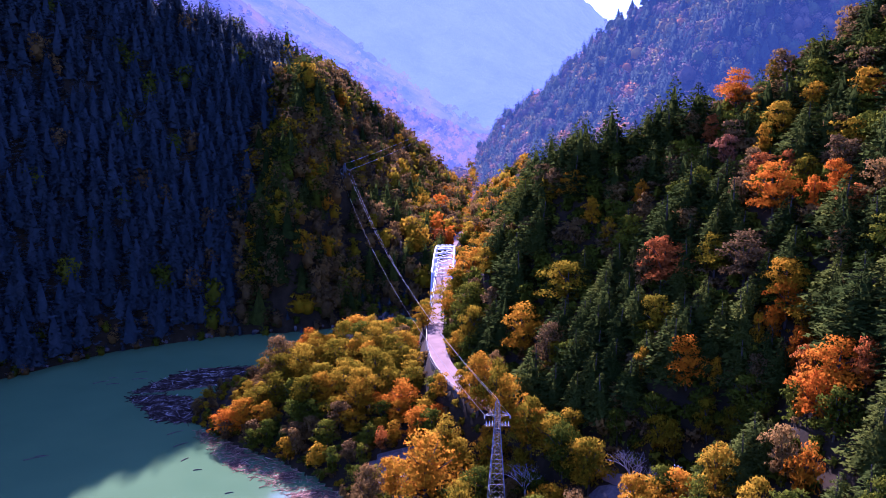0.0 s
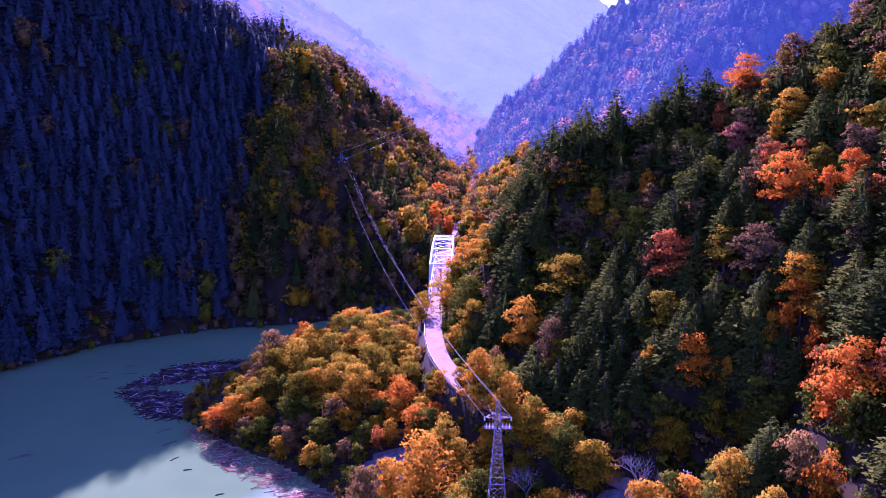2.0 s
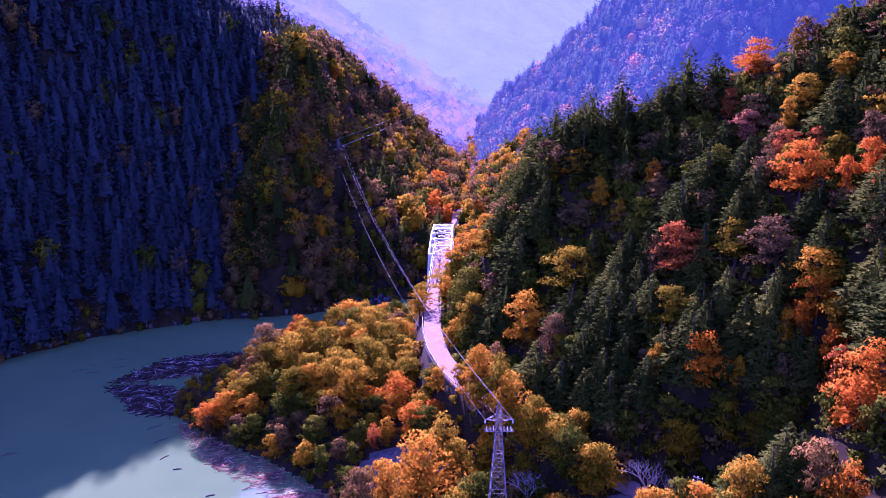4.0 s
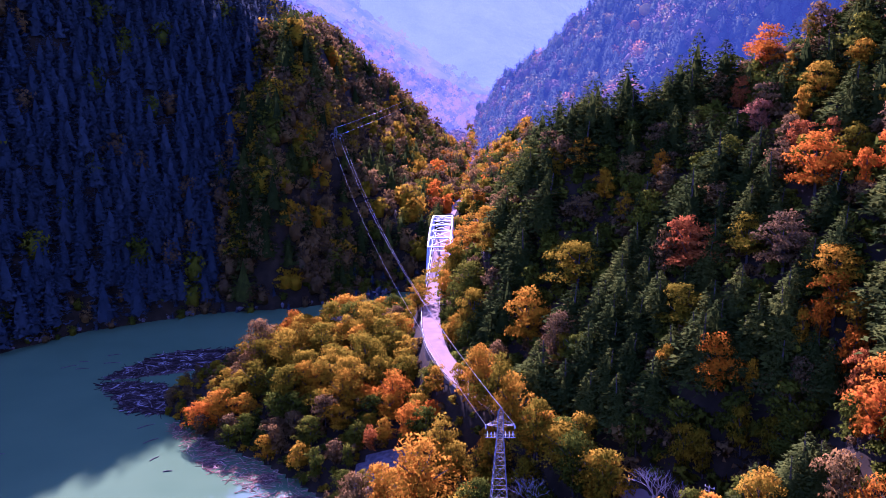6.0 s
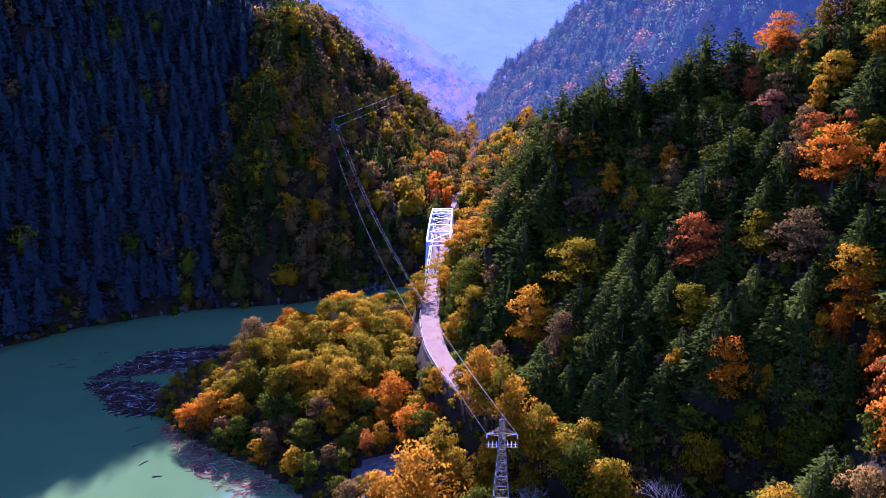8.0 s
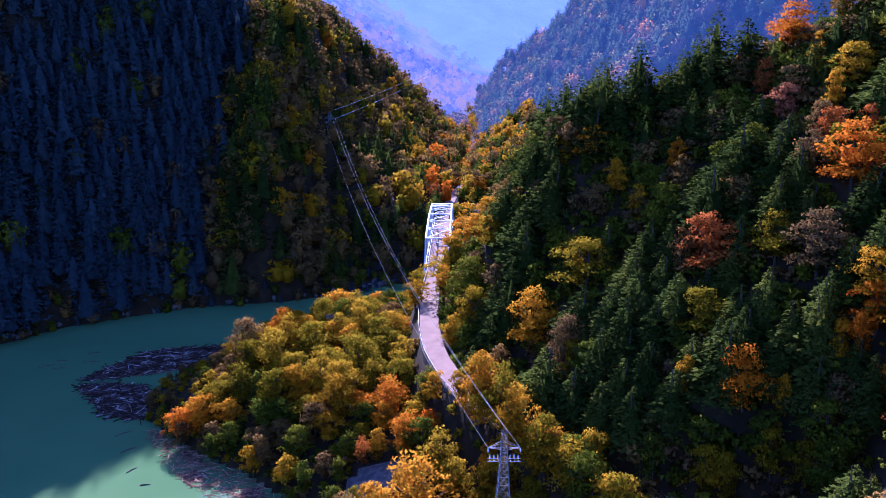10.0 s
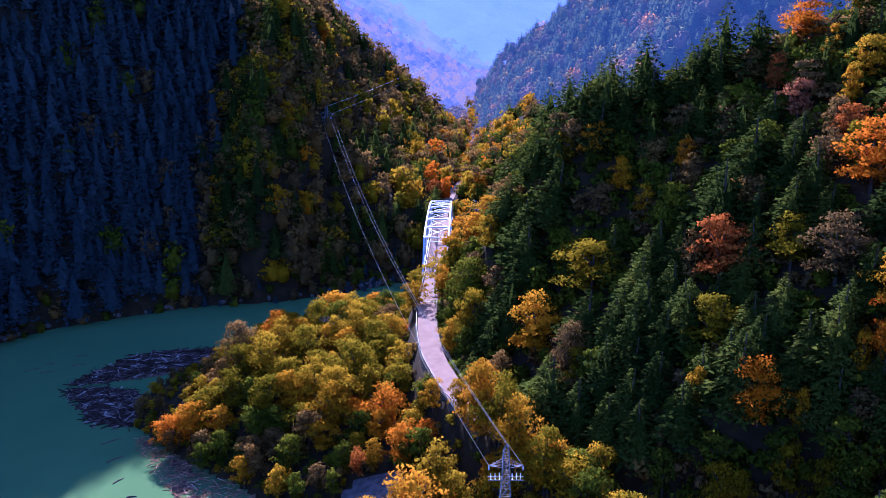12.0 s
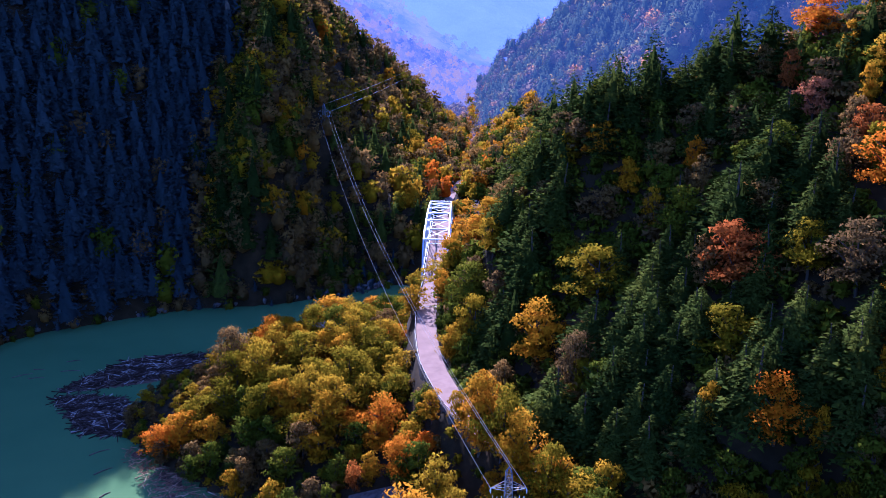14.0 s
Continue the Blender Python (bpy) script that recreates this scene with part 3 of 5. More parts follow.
# ---- the blue distance ----
def far_mountain(name, line, foot, material, label, seed, rough, crowns, trees=0):
    """A far range: its skyline falls to a foot line nearer by, with ribs and gullies."""
    cols, rows = 300, 95
    sx = np.interp(np.linspace(0, 1, cols), np.linspace(0, 1, len(line)), [p[0] for p in line])
    sy = np.interp(np.linspace(0, 1, cols), np.linspace(0, 1, len(line)), [p[1] for p in line])
    sz = np.interp(np.linspace(0, 1, cols), np.linspace(0, 1, len(line)), [p[2] for p in line])
    v = np.linspace(0, 1, rows)[:, None]
    X = sx[None] * (1 - v) + (sx * foot[0])[None] * v
    Y = sy[None] * (1 - v) + (sy * foot[0])[None] * v
    Z = sz[None] * (1 - v) ** 1.15 + foot[1] * v
    Z = Z + rough * fbm(X, Y, 260.0, 6, seed) * np.sin(np.pi * np.clip(v * 0.9 + 0.12, 0, 1)) + crowns * np.abs(fbm(X, Y, 2.2 * crowns, 3, seed + 3))
    i2, j2 = np.meshgrid(np.arange(cols - 1), np.arange(rows - 1))
    q = (j2 * cols + i2).ravel()
    q = np.stack([q, q + 1, q + 1 + cols, q + cols], 1)
    co, faces = [np.stack([X.ravel(), Y.ravel(), Z.ravel()], 1)], [np.concatenate([q[:, [0, 1, 2]], q[:, [0, 2, 3]]])]
    tint = [np.full(len(faces[0]), 0.4)]
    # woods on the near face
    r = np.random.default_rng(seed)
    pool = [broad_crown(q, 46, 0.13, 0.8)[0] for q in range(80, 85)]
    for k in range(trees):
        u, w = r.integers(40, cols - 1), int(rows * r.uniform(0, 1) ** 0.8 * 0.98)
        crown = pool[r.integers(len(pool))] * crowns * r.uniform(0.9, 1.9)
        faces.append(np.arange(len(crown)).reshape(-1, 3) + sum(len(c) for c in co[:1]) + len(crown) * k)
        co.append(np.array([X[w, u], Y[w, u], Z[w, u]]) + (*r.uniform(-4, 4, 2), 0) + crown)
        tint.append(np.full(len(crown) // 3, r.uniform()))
    ob = new(name, mesh_from(name, np.concatenate(co), np.concatenate(faces), [material], np.concatenate(tint), None, False))
    return tagged(ob, label, "mountain", kind="structure")


# the haze sits in the emission ramps, bluer and stronger farther off
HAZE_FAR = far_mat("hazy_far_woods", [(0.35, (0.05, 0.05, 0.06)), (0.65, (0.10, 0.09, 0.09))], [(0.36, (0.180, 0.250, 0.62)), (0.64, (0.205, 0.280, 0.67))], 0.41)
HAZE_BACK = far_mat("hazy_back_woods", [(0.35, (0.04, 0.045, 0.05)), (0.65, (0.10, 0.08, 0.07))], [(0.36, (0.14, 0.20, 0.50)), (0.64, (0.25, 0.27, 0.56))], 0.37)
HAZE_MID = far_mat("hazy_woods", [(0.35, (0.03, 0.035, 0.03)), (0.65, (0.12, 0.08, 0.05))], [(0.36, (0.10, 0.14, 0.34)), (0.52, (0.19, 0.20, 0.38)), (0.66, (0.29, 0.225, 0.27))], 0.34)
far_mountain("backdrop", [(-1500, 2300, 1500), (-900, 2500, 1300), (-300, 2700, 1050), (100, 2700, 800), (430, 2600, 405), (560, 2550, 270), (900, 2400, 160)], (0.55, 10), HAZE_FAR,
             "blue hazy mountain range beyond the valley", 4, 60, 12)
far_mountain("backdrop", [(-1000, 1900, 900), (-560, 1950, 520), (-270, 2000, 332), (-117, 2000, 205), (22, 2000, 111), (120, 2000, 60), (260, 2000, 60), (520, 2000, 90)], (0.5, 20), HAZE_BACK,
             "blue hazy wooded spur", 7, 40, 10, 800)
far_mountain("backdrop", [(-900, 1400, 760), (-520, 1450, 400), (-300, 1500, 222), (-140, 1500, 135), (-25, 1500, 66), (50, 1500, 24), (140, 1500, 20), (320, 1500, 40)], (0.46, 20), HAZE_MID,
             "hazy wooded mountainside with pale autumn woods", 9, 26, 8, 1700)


# mountain across the lake: single trees that stand out, then the woods
LEFT_SPOTS = [("gold", -10.9, 432.0, 15.3), ("orange", -2.0, 456.0, 18.6), ("gold", -12.6, 429.5, 9.5), ("orange", -2.7, 398.5, 16.1), ("gold", -9.6, 366.0, 14.7), ("red", -1.9, 386.5, 11.5),
              ("gold", -12.0, 365.0, 10.4), ("olive", -19.6, 384.0, 11.0), ("olive", -26.0, 362.0, 12.6), ("gold", -41.8, 364.5, 9.9), ("brown", -32.6, 362.0, 11.7), ("orange", -38.5, 387.5, 8.6),
              ("gold", -49.1, 368.0, 8.6), ("olive", -32.1, 370.5, 10.5), ("gold", 1.9, 456.0, 12.0), ("cedar", -33.2, 399.5, 15.1), ("cedar", -28.1, 407.5, 15.4), ("cedar", -22.9, 422.0, 16.0),
              ("cedar", -17.6, 425.5, 16.2), ("cedar", -28.6, 389.0, 13.3), ("cedar", -22.8, 395.5, 13.6), ("cedar", -34.4, 383.5, 13.1)]
LEFT_SPOTS_UPPER = [("gold", -62.1, 356.0, 9.2), ("gold", -56.4, 375.5, 10.7), ("orange", -52.7, 430.0, 11.2), ("brown", -47.2, 414.5, 14.6), ("brown", -37.1, 448.0, 17.6), ("brown", -27.3, 474.0, 15.6),
                    ("brown", -54.5, 396.0, 12.9), ("orange", -55.1, 372.5, 6.3), ("gold", -56.5, 359.0, 7.9), ("olive", -23.7, 463.5, 16.5), ("olive", -11.8, 526.5, 13.9), ("brown", -1.7, 574.0, 15.3),
                    ("brown", -44.4, 410.5, 13.4), ("brown", -72.2, 385.5, 12.5), ("brown", -51.6, 391.0, 12.7), ("orange", -126, 291, 5)]
LEFT_SPOTS += LEFT_SPOTS_UPPER
xs, ys = scatter(-235, 25, 255, 640, 6.3, rng, lambda x, y, h: (h > 2.5) & (((x + 45.2) / 3.6) ** 2 + ((y - 366) / 15) ** 2 > 1) & (to_line(x, y, LEFT_TOE)[2] > 0) & clear_of_road(x, y, 3.6) & (y < 22 + np.interp(x, [-260, -170, -121, -88, -62, -46, -21, 6, 30], [310, 385, 410, 445, 486, 508, 558, 605, 640])) & far_from(x, y, LEFT_SPOTS, 0.45))
rows = []
for kind, x, y, size in LEFT_SPOTS:
    if ((x + 45.2) / 5) ** 2 + ((y - 366) / 15) ** 2 < 1:
        continue
    rows.append((kind, x, y, size * (1.0 if kind == "cedar" else 0.74)))
    if size > 11 and kind != "cedar":
        a = rng.uniform(0, 6.28)
        for turn in (0.0, 2.5):
            rows.append((kind if rng.uniform() < 0.6 else "olive", x + 0.45 * size * math.cos(a + turn), y + 0.45 * size * math.sin(a + turn), size * rng.uniform(0.42, 0.62)))
more_x, more_y = scatter(-200, -40, 300, 450, 7.5, rng, lambda x, y, h: (h > 2.5) & (to_line(x, y, LEFT_TOE)[2] > 0) & (y < np.interp(x, [-200, -121, -88, -62, -40], [370, 410, 445, 450, 430])))
rib_x, rib_y = scatter(-72, -36, 314, 402, 4.6, rng, lambda x, y, h: (h > 2.5) & (((x + 45.2) / 3.6) ** 2 + ((y - 366) / 15) ** 2 > 1))
low_x, low_y = scatter(-235, -62, 200, 345, 6.5, rng, lambda x, y, h: (h > 1.5) & (h < 60) & (to_line(x, y, LEFT_TOE)[2] > 0))
xs, ys = np.concatenate([xs, more_x, rib_x, low_x]), np.concatenate([ys, more_y, rib_y, low_y])
grove = fbm(xs, ys, 45.0, 2, 8)
for x, y, g in zip(xs, ys, grove):
    if x + 30 * g + rng.uniform(-7, 7) < -78:
        kind = pick(rng, {"fir": 14, "green": 0.8, "brown": 0.4})
    elif y > 395 and x > -35:
        kind = pick(rng, {"cedar": 3, "brown": 7, "olive": 1.6, "gold": 0.8, "orange": 0.35, "green": 0.8})
    else:
        kind = pick(rng, {"cedar": 5 if g > 0.05 else 1.5, "brown": 7, "olive": 1.4, "gold": 0.6, "green": 0.8})
    rows.append((kind, x, y, rng.uniform(*SIZES[kind]) * (1.4 if x < -62 else 1.0 if kind == "cedar" else 1.3)))
forest("forest", "mixed cedar and brown autumn woods on the mountainside across the lake", rows, 2, rng)

# bushes along the foot of the mountain, down to the water
xs, ys = scatter(-215, -5, 120, 360, 3.4, rng, lambda x, y, h: (h > -1.2) & (h < 10) & (to_line(x, y, LEFT_TOE)[2] > -60) & (x < -8) & clear_of_road(x, y, 4.0) & ~inside(x, y, SHORE))
rows = [(pick(rng, {"green": 3, "brown": 3, "fir": 3}), x, y, rng.uniform(3.0, 6.0)) for x, y in zip(xs, ys)]
forest("undergrowth", "dark bushes hanging over the lake shore", rows, 2, rng)

# far slope of the side valley
FAR_SPOTS = [("orange", 74, 494, 13), ("orange", 30, 497, 11), ("gold", 16, 382, 8), ("orange", 18, 640, 11), ("gold", 24, 560, 10), ("orange", 21, 520, 10), ("red", 58, 480, 6), ("gold", 80, 560, 10), ("orange", 120, 540, 10)]
xs, ys = scatter(8, 235, 325, 850, 6.4, rng, lambda x, y, h: (h > 1.5) & ((y > 362) | (x < 40)) & (to_line(x, y, RIGHT_TOE)[2] < 0) & clear_of_road(x, y, 3.6) & (y < 880 - np.maximum(x - 20, 0) * 2.1) & far_from(x, y, FAR_SPOTS, 0.45))
rows, toe = list(FAR_SPOTS), []
for x, y in zip(xs, ys):
    if y < 530 and x < 54:
        kind = pick(rng, {"gold": 1.2, "olive": 2.2, "brown": 5, "orange": 0.5, "cedar": 2.6, "green": 1})
        toe.append((kind, x, y, rng.uniform(*SIZES[kind]) * (1.0 if kind == "cedar" else 1.2)))
        continue
    kind = pick(rng, {"cedar": 7, "brown": 4, "olive": 1.5, "gold": 0.3, "orange": 0.15, "green": 3.0} if x > 32 else {"cedar": 3, "brown": 6, "gold": 0.5, "orange": 0.3, "olive": 1})
    rows.append((kind, x, y, rng.uniform(*SIZES[kind]) * (1.15 if kind == "cedar" else 1.4)))
forest("forest", "golden and brown autumn woods at the mouth of the side valley", toe, 2, rng)
# the far slope's haze is in its leaf materials
forest("backdrop", "blue hazy autumn woods on the far slope of the side valley", rows, 4, rng, HAZED_LEAVES, "backdrop")

# trees on the valley floor beyond the bridge
xs, ys = scatter(-14, 40, 350, 840, 5.6, rng, lambda x, y, h: (h > 2.0) & (to_line(x, y, LEFT_TOE)[2] <= 0) & (to_line(x, y, RIGHT_TOE)[2] >= 0) & clear_of_road(x, y, 3.4))
rows = [(pick(rng, {"olive": 3, "brown": 4, "gold": 1.2, "orange": 0.7, "green": 1.5, "cedar": 1}), x, y, rng.uniform(5, 8.5)) for x, y in zip(xs, ys)]
forest("forest", "mixed autumn trees along the stream beyond the bridge", rows, 2, rng)

# woods further up the valley
xs, ys = scatter(-60, 90, 615, 735, 6.5, rng, lambda x, y, h: ((x < 20) | (y > 820)) & (np.abs(x - 20) < 40 + (y - 600) * 0.2))
rows = [(pick(rng, {"brown": 5, "gold": 0.5, "orange": 0.4, "olive": 2, "cedar": 3}), x, y, rng.uniform(7, 11)) for x, y in zip(xs, ys)]
forest("backdrop", "hazy autumn woods along the upper valley floor", rows, 4, rng, HAZED_LEAVES, "backdrop")

# spur beside the road: single trees that stand out
SPUR_SPOTS = [("orange", 78.9, 221.5, 9.5), ("gold", 86.4, 217.0, 4.8), ("gold", 79.2, 208.5, 4.1), ("gold", 88.1, 195.5, 5.9), ("brown", 66.3, 217.0, 5.3), ("red", 69.6, 212.0, 5.4),
              ("rose", 70.1, 201.0, 8.0), ("red", 72.6, 185.0, 5.7), ("red", 76.3, 180.0, 4.5), ("olive", 71.5, 179.5, 6.6), ("olive", 77.3, 174.5, 6.8), ("orange", 70.9, 172.5, 10.6),
              ("orange", 75.9, 164.5, 3.8), ("olive", 81.4, 197.0, 8.8), ("gold", 76.0, 194.0, 4.2)]
SPUR_SPOTS_MIDDLE = [("gold", 35.5, 224.0, 6.9), ("olive", 29.3, 228.5, 5.6), ("gold", 39.9, 214.0, 5.2), ("gold", 43.0, 203.5, 4.4), ("brown", 35.3, 212.5, 8.0), ("orange", 51.2, 208.5, 4.3),
                     ("brown", 51.4, 202.0, 4.9), ("red", 49.9, 177.5, 11.8), ("olive", 58.3, 170.5, 8.4), ("brown", 61.7, 162.0, 9.8), ("gold", 65.9, 150.5, 8.3), ("orange", 64.6, 148.0, 7.1),
                     ("orange", 62.1, 147.0, 3.7), ("gold", 60.1, 148.0, 3.4), ("gold", 65.9, 142.0, 5.3)]
SPUR_SPOTS_LOWER = [("orange", 63.6, 140.0, 5.2), ("red", 62.9, 134.0, 4.2), ("olive", 46.0, 167.0, 9.2), ("orange", 48.1, 152.5, 9.6), ("gold", 52.2, 148.5, 2.5), ("olive", 31.2, 197.5, 11.4),
                    ("gold", 20.4, 196.5, 12.0), ("green", 56.7, 142.0, 6.7), ("green", 49.2, 146.5, 6.2), ("green", 58.4, 128.0, 4.5), ("orange", 57.7, 124.0, 3.0), ("gold", 13.3, 246.0, 9.5),
                    ("gold", 9.6, 255.0, 9.5), ("gold", 4.9, 262.0, 10.2), ("olive", 13.5, 234.0, 8.7)]
SPUR_SPOTS_FOOT = [("olive", 2.2, 252.0, 11.3), ("green", 8.8, 229.5, 10.7), ("gold", 3.1, 218.5, 4.0), ("gold", 40.5, 158.5, 2.8), ("orange", 62.9, 124.5, 8.7), ("orange", 59.4, 122.0, 7.2),
                   ("green", 59.9, 117.0, 7.2), ("green", 55.1, 137.0, 7.7), ("orange", 53.2, 111.5, 5.5), ("brown", 58.1, 143.5, 7.0), ("olive", 41.6, 148.0, 6.2),
                   ("red", 66.3, 121.0, 5.1), ("gold", 35.7, 128.5, 6.3), ("green", 23.4, 158.0, 6.6), ("cedar", 61.5, 140.0, 10.8)]
SPUR_SPOTS_EDGE = [("green", 41.7, 151.0, 6.3), ("olive", 50.0, 144.5, 5.0), ("olive", 53.2, 141.0, 4.6), ("olive", 26.4, 158.5, 5.2), ("green", 35.1, 153.5, 4.9), ("green", 57.0, 139.0, 4.9), ("olive", 44.4, 145.5, 4.4)]
SPUR_CEDARS = [("cedar", 46.5, 201.0, 10.3), ("cedar", 52.0, 191.5, 11.2), ("cedar", 64.0, 177.0, 11.6), ("cedar", 58.4, 190.5, 14.1), ("cedar", 61.4, 221.5, 11.1), ("cedar", 57.0, 224.5, 11.3),
               ("cedar", 68.0, 219.5, 14.9), ("cedar", 42.7, 225.5, 13.5), ("cedar", 48.4, 226.5, 11.8), ("cedar", 53.4, 225.5, 11.3), ("cedar", 36.1, 224.5, 11.3), ("cedar", 65.6, 202.0, 10.0),
               ("cedar", 85.0, 201.5, 11.9), ("cedar", 81.5, 183.5, 13.5), ("cedar", 70.0, 164.0, 10.0), ("cedar", 35.3, 197.5, 10.4), ("cedar", 42.6, 190.5, 10.0), ("cedar", 45.0, 185.5, 10.0),
               ("cedar", 39.9, 188.5, 10.0)]
SPUR_CEDARS_MIDDLE = [("cedar", 42.5, 180.0, 10.0), ("cedar", 47.2, 171.5, 10.0), ("cedar", 43.2, 174.0, 10.0), ("cedar", 53.8, 161.0, 10.4), ("cedar", 51.5, 173.0, 10.0), ("cedar", 29.4, 172.0, 10.9),
                      ("cedar", 33.5, 170.0, 10.0), ("cedar", 28.4, 186.5, 11.5), ("cedar", 32.3, 179.5, 10.0), ("cedar", 37.9, 170.5, 10.0), ("cedar", 49.6, 161.5, 10.0), ("cedar", 49.5, 157.5, 10.0),
                      ("cedar", 54.8, 153.0, 10.0), ("cedar", 42.4, 170.5, 10.0), ("cedar", 42.6, 159.5, 10.0), ("cedar", 38.5, 157.5, 10.0), ("cedar", 25.1, 171.0, 10.0),
                      ("cedar", 56.1, 146.5, 10.0)]
SPUR_CEDARS_LOWER = [("cedar", 60.7, 144.0, 10.0), ("cedar", 32.0, 165.5, 10.0), ("cedar", 36.3, 165.0, 10.0), ("cedar", 23.6, 233.5, 11.8), ("cedar", 20.5, 256.0, 11.4), ("cedar", 26.4, 221.0, 15.0),
                     ("cedar", 20.2, 222.0, 15.1), ("cedar", 20.7, 215.0, 14.5), ("cedar", 17.0, 236.0, 11.5), ("cedar", 14.2, 215.0, 11.1), ("cedar", 32.9, 159.5, 10.0), ("cedar", 28.4, 164.5, 10.0),
                     ("cedar", 46.2, 159.0, 10.0), ("cedar", 52.2, 152.0, 10.0), ("cedar", 59.1, 153.0, 10.0), ("cedar", 54.4, 175.0, 10.0), ("cedar", 63.1, 155.0, 10.0), ("cedar", 67.5, 154.0, 10.0)]
SPUR_ALL = SPUR_SPOTS + SPUR_SPOTS_MIDDLE + SPUR_SPOTS_LOWER + SPUR_SPOTS_FOOT + SPUR_SPOTS_EDGE + SPUR_CEDARS + SPUR_CEDARS_MIDDLE + SPUR_CEDARS_LOWER
for kind, x, y, size in SPUR_ALL:
    near_tree(kind, x, y, size * (1.1 if kind == "cedar" else 1.18), max(size * 1.1, 9.0), pyrng)
xs, ys = scatter(3, 135, 66, 275, 4.9, rng, lambda x, y, h: (h > 1.0) & ((x - 3) * 0.43 + (y - 258) * 0.90 < 26) & (to_line(x, y, ROAD_SIDE)[2] < 0) & clear_of_road(x, y, 3.9) & far_from(x, y, [p for p in SPUR_ALL if p[0] == "cedar"], 0.33) & far_from(x, y + 4.0, [p for p in SPUR_ALL if p[0] != "cedar"], 0.72))
grove = fbm(xs, ys, 30.0, 2, 6)
rows, count = [], 0
for x, y, g in zip(xs, ys, grove):
    kind = pick(rng, {"cedar": 10, "brown": 2.0, "olive": 0.8, "green": 1.5} if g > -0.2 else {"cedar": 4, "brown": 2.5, "olive": 1.6, "gold": 0.3, "orange": 0.3, "red": 0.2, "green": 2.5})
    if x > 64 and y > 150:
        kind = pick(rng, {"cedar": 6, "brown": 4, "olive": 1.0, "gold": 0.5, "orange": 0.6, "red": 0.5, "green": 1})
    elif x > 33 and y > 125 and rng.uniform() < 0.75:
        kind = pick(rng, {"cedar": 14, "brown": 0.7, "green": 0.6, "olive": 0.5})
    if x < 30 and y > 175:
        kind = pick(rng, {"cedar": 7, "brown": 1.2, "olive": 1.6, "green": 2.5})
    if y > 192:
        kind = pick(rng, {"cedar": 5, "green": 4, "brown": 3, "olive": 0.4, "rose": 0.2})
    if y < 135:
        kind = pick(rng, {"cedar": 9, "green": 3.0, "brown": 1.0})
    if x > 50 and y < 142:
        kind = pick(rng, {"cedar": 6, "green": 3, "brown": 0.6})
    size = rng.uniform(*SIZES[kind]) * (rng.uniform(0.8, 1.15) if kind == "cedar" else 1.0)
    if 12 < x < 85 and 95 < y < 200 and count < 300:
        near_tree(kind, x, y, size, None, pyrng)
        count += 1
    else:
        rows.append((kind, x, y, size))
forest("forest", "cedars and autumn trees on the steep spur above the road", rows, 1, rng)

# undergrowth
xs, ys = scatter(2, 110, 66, 268, 3.3, rng, lambda x, y, h: (h > 0.8) & (to_line(x, y, ROAD_SIDE)[2] < 0) & clear_of_road(x, y, 3.2))
rows = [(pick(rng, {"green": 6, "brown": 1.5}), x, y, rng.uniform(4.0, 6.5) * (1.0 if y > 140 else 0.6)) for x, y in zip(xs, ys)]
xs, ys = scatter(-74, 48, 112, 292, 3.0, rng, lambda x, y, h: (h > 0.3) & (to_line(x, y, ROAD_SIDE)[2] > 0) & clear_of_road(x, y, 3.6) & (((x + 11) / 8) ** 2 + ((y - 179) / 6) ** 2 > 1) & ((x > -4) | (y > 160))
                 & (((x - 33) / 7) ** 2 + ((y - 141) / 6) ** 2 > 1))
rows += [(pick(rng, {"green": 3, "olive": 3, "brown": 3}), x, y, rng.uniform(2.0, 3.8)) for x, y in zip(xs, ys)]
forest("undergrowth", "low brown and green bushes under the trees", rows, 3, rng)

# low land between road and lake
LOW_SPOTS = [("gold", -29.0, 255.0, 13.4), ("gold", -42.2, 261.0, 10.1), ("gold", -34.2, 260.0, 5.5), ("olive", -31.7, 227.0, 11.7), ("olive", -39.4, 221.0, 12.7), ("green", -46.1, 245.0, 4.0),
             ("olive", -14.3, 230.0, 10.5), ("orange", -9.5, 243.0, 6.6), ("gold", -6.2, 248.0, 8.6), ("olive", -18.8, 215.5, 12.4), ("olive", -7.6, 219.0, 8.3), ("olive", -20.5, 205.0, 12.4),
             ("gold", -31.9, 209.5, 10.7), ("olive", -46.8, 214.5, 9.7), ("green", -41.5, 212.0, 8.3)]
LOW_SPOTS_MIDDLE = [("gold", -22.7, 201.0, 11.2), ("gold", -23.7, 195.5, 7.5), ("orange", -10.9, 199.0, 10.1), ("gold", -10.7, 195.0, 7.3), ("orange", -5.2, 189.0, 7.2), ("orange", -16.1, 201.5, 6.6),
                    ("orange", -1.2, 187.0, 5.6), ("gold", -0.4, 192.5, 6.2), ("gold", 8.0, 177.5, 11.8), ("orange", -58.6, 207.0, 8.0), ("gold", -54.6, 207.5, 9.1), ("gold", -48.0, 207.5, 6.8),
                    ("olive", -54.1, 212.0, 8.3), ("gold", -39.0, 191.0, 5.0), ("red", -15.2, 185.5, 3.5)]
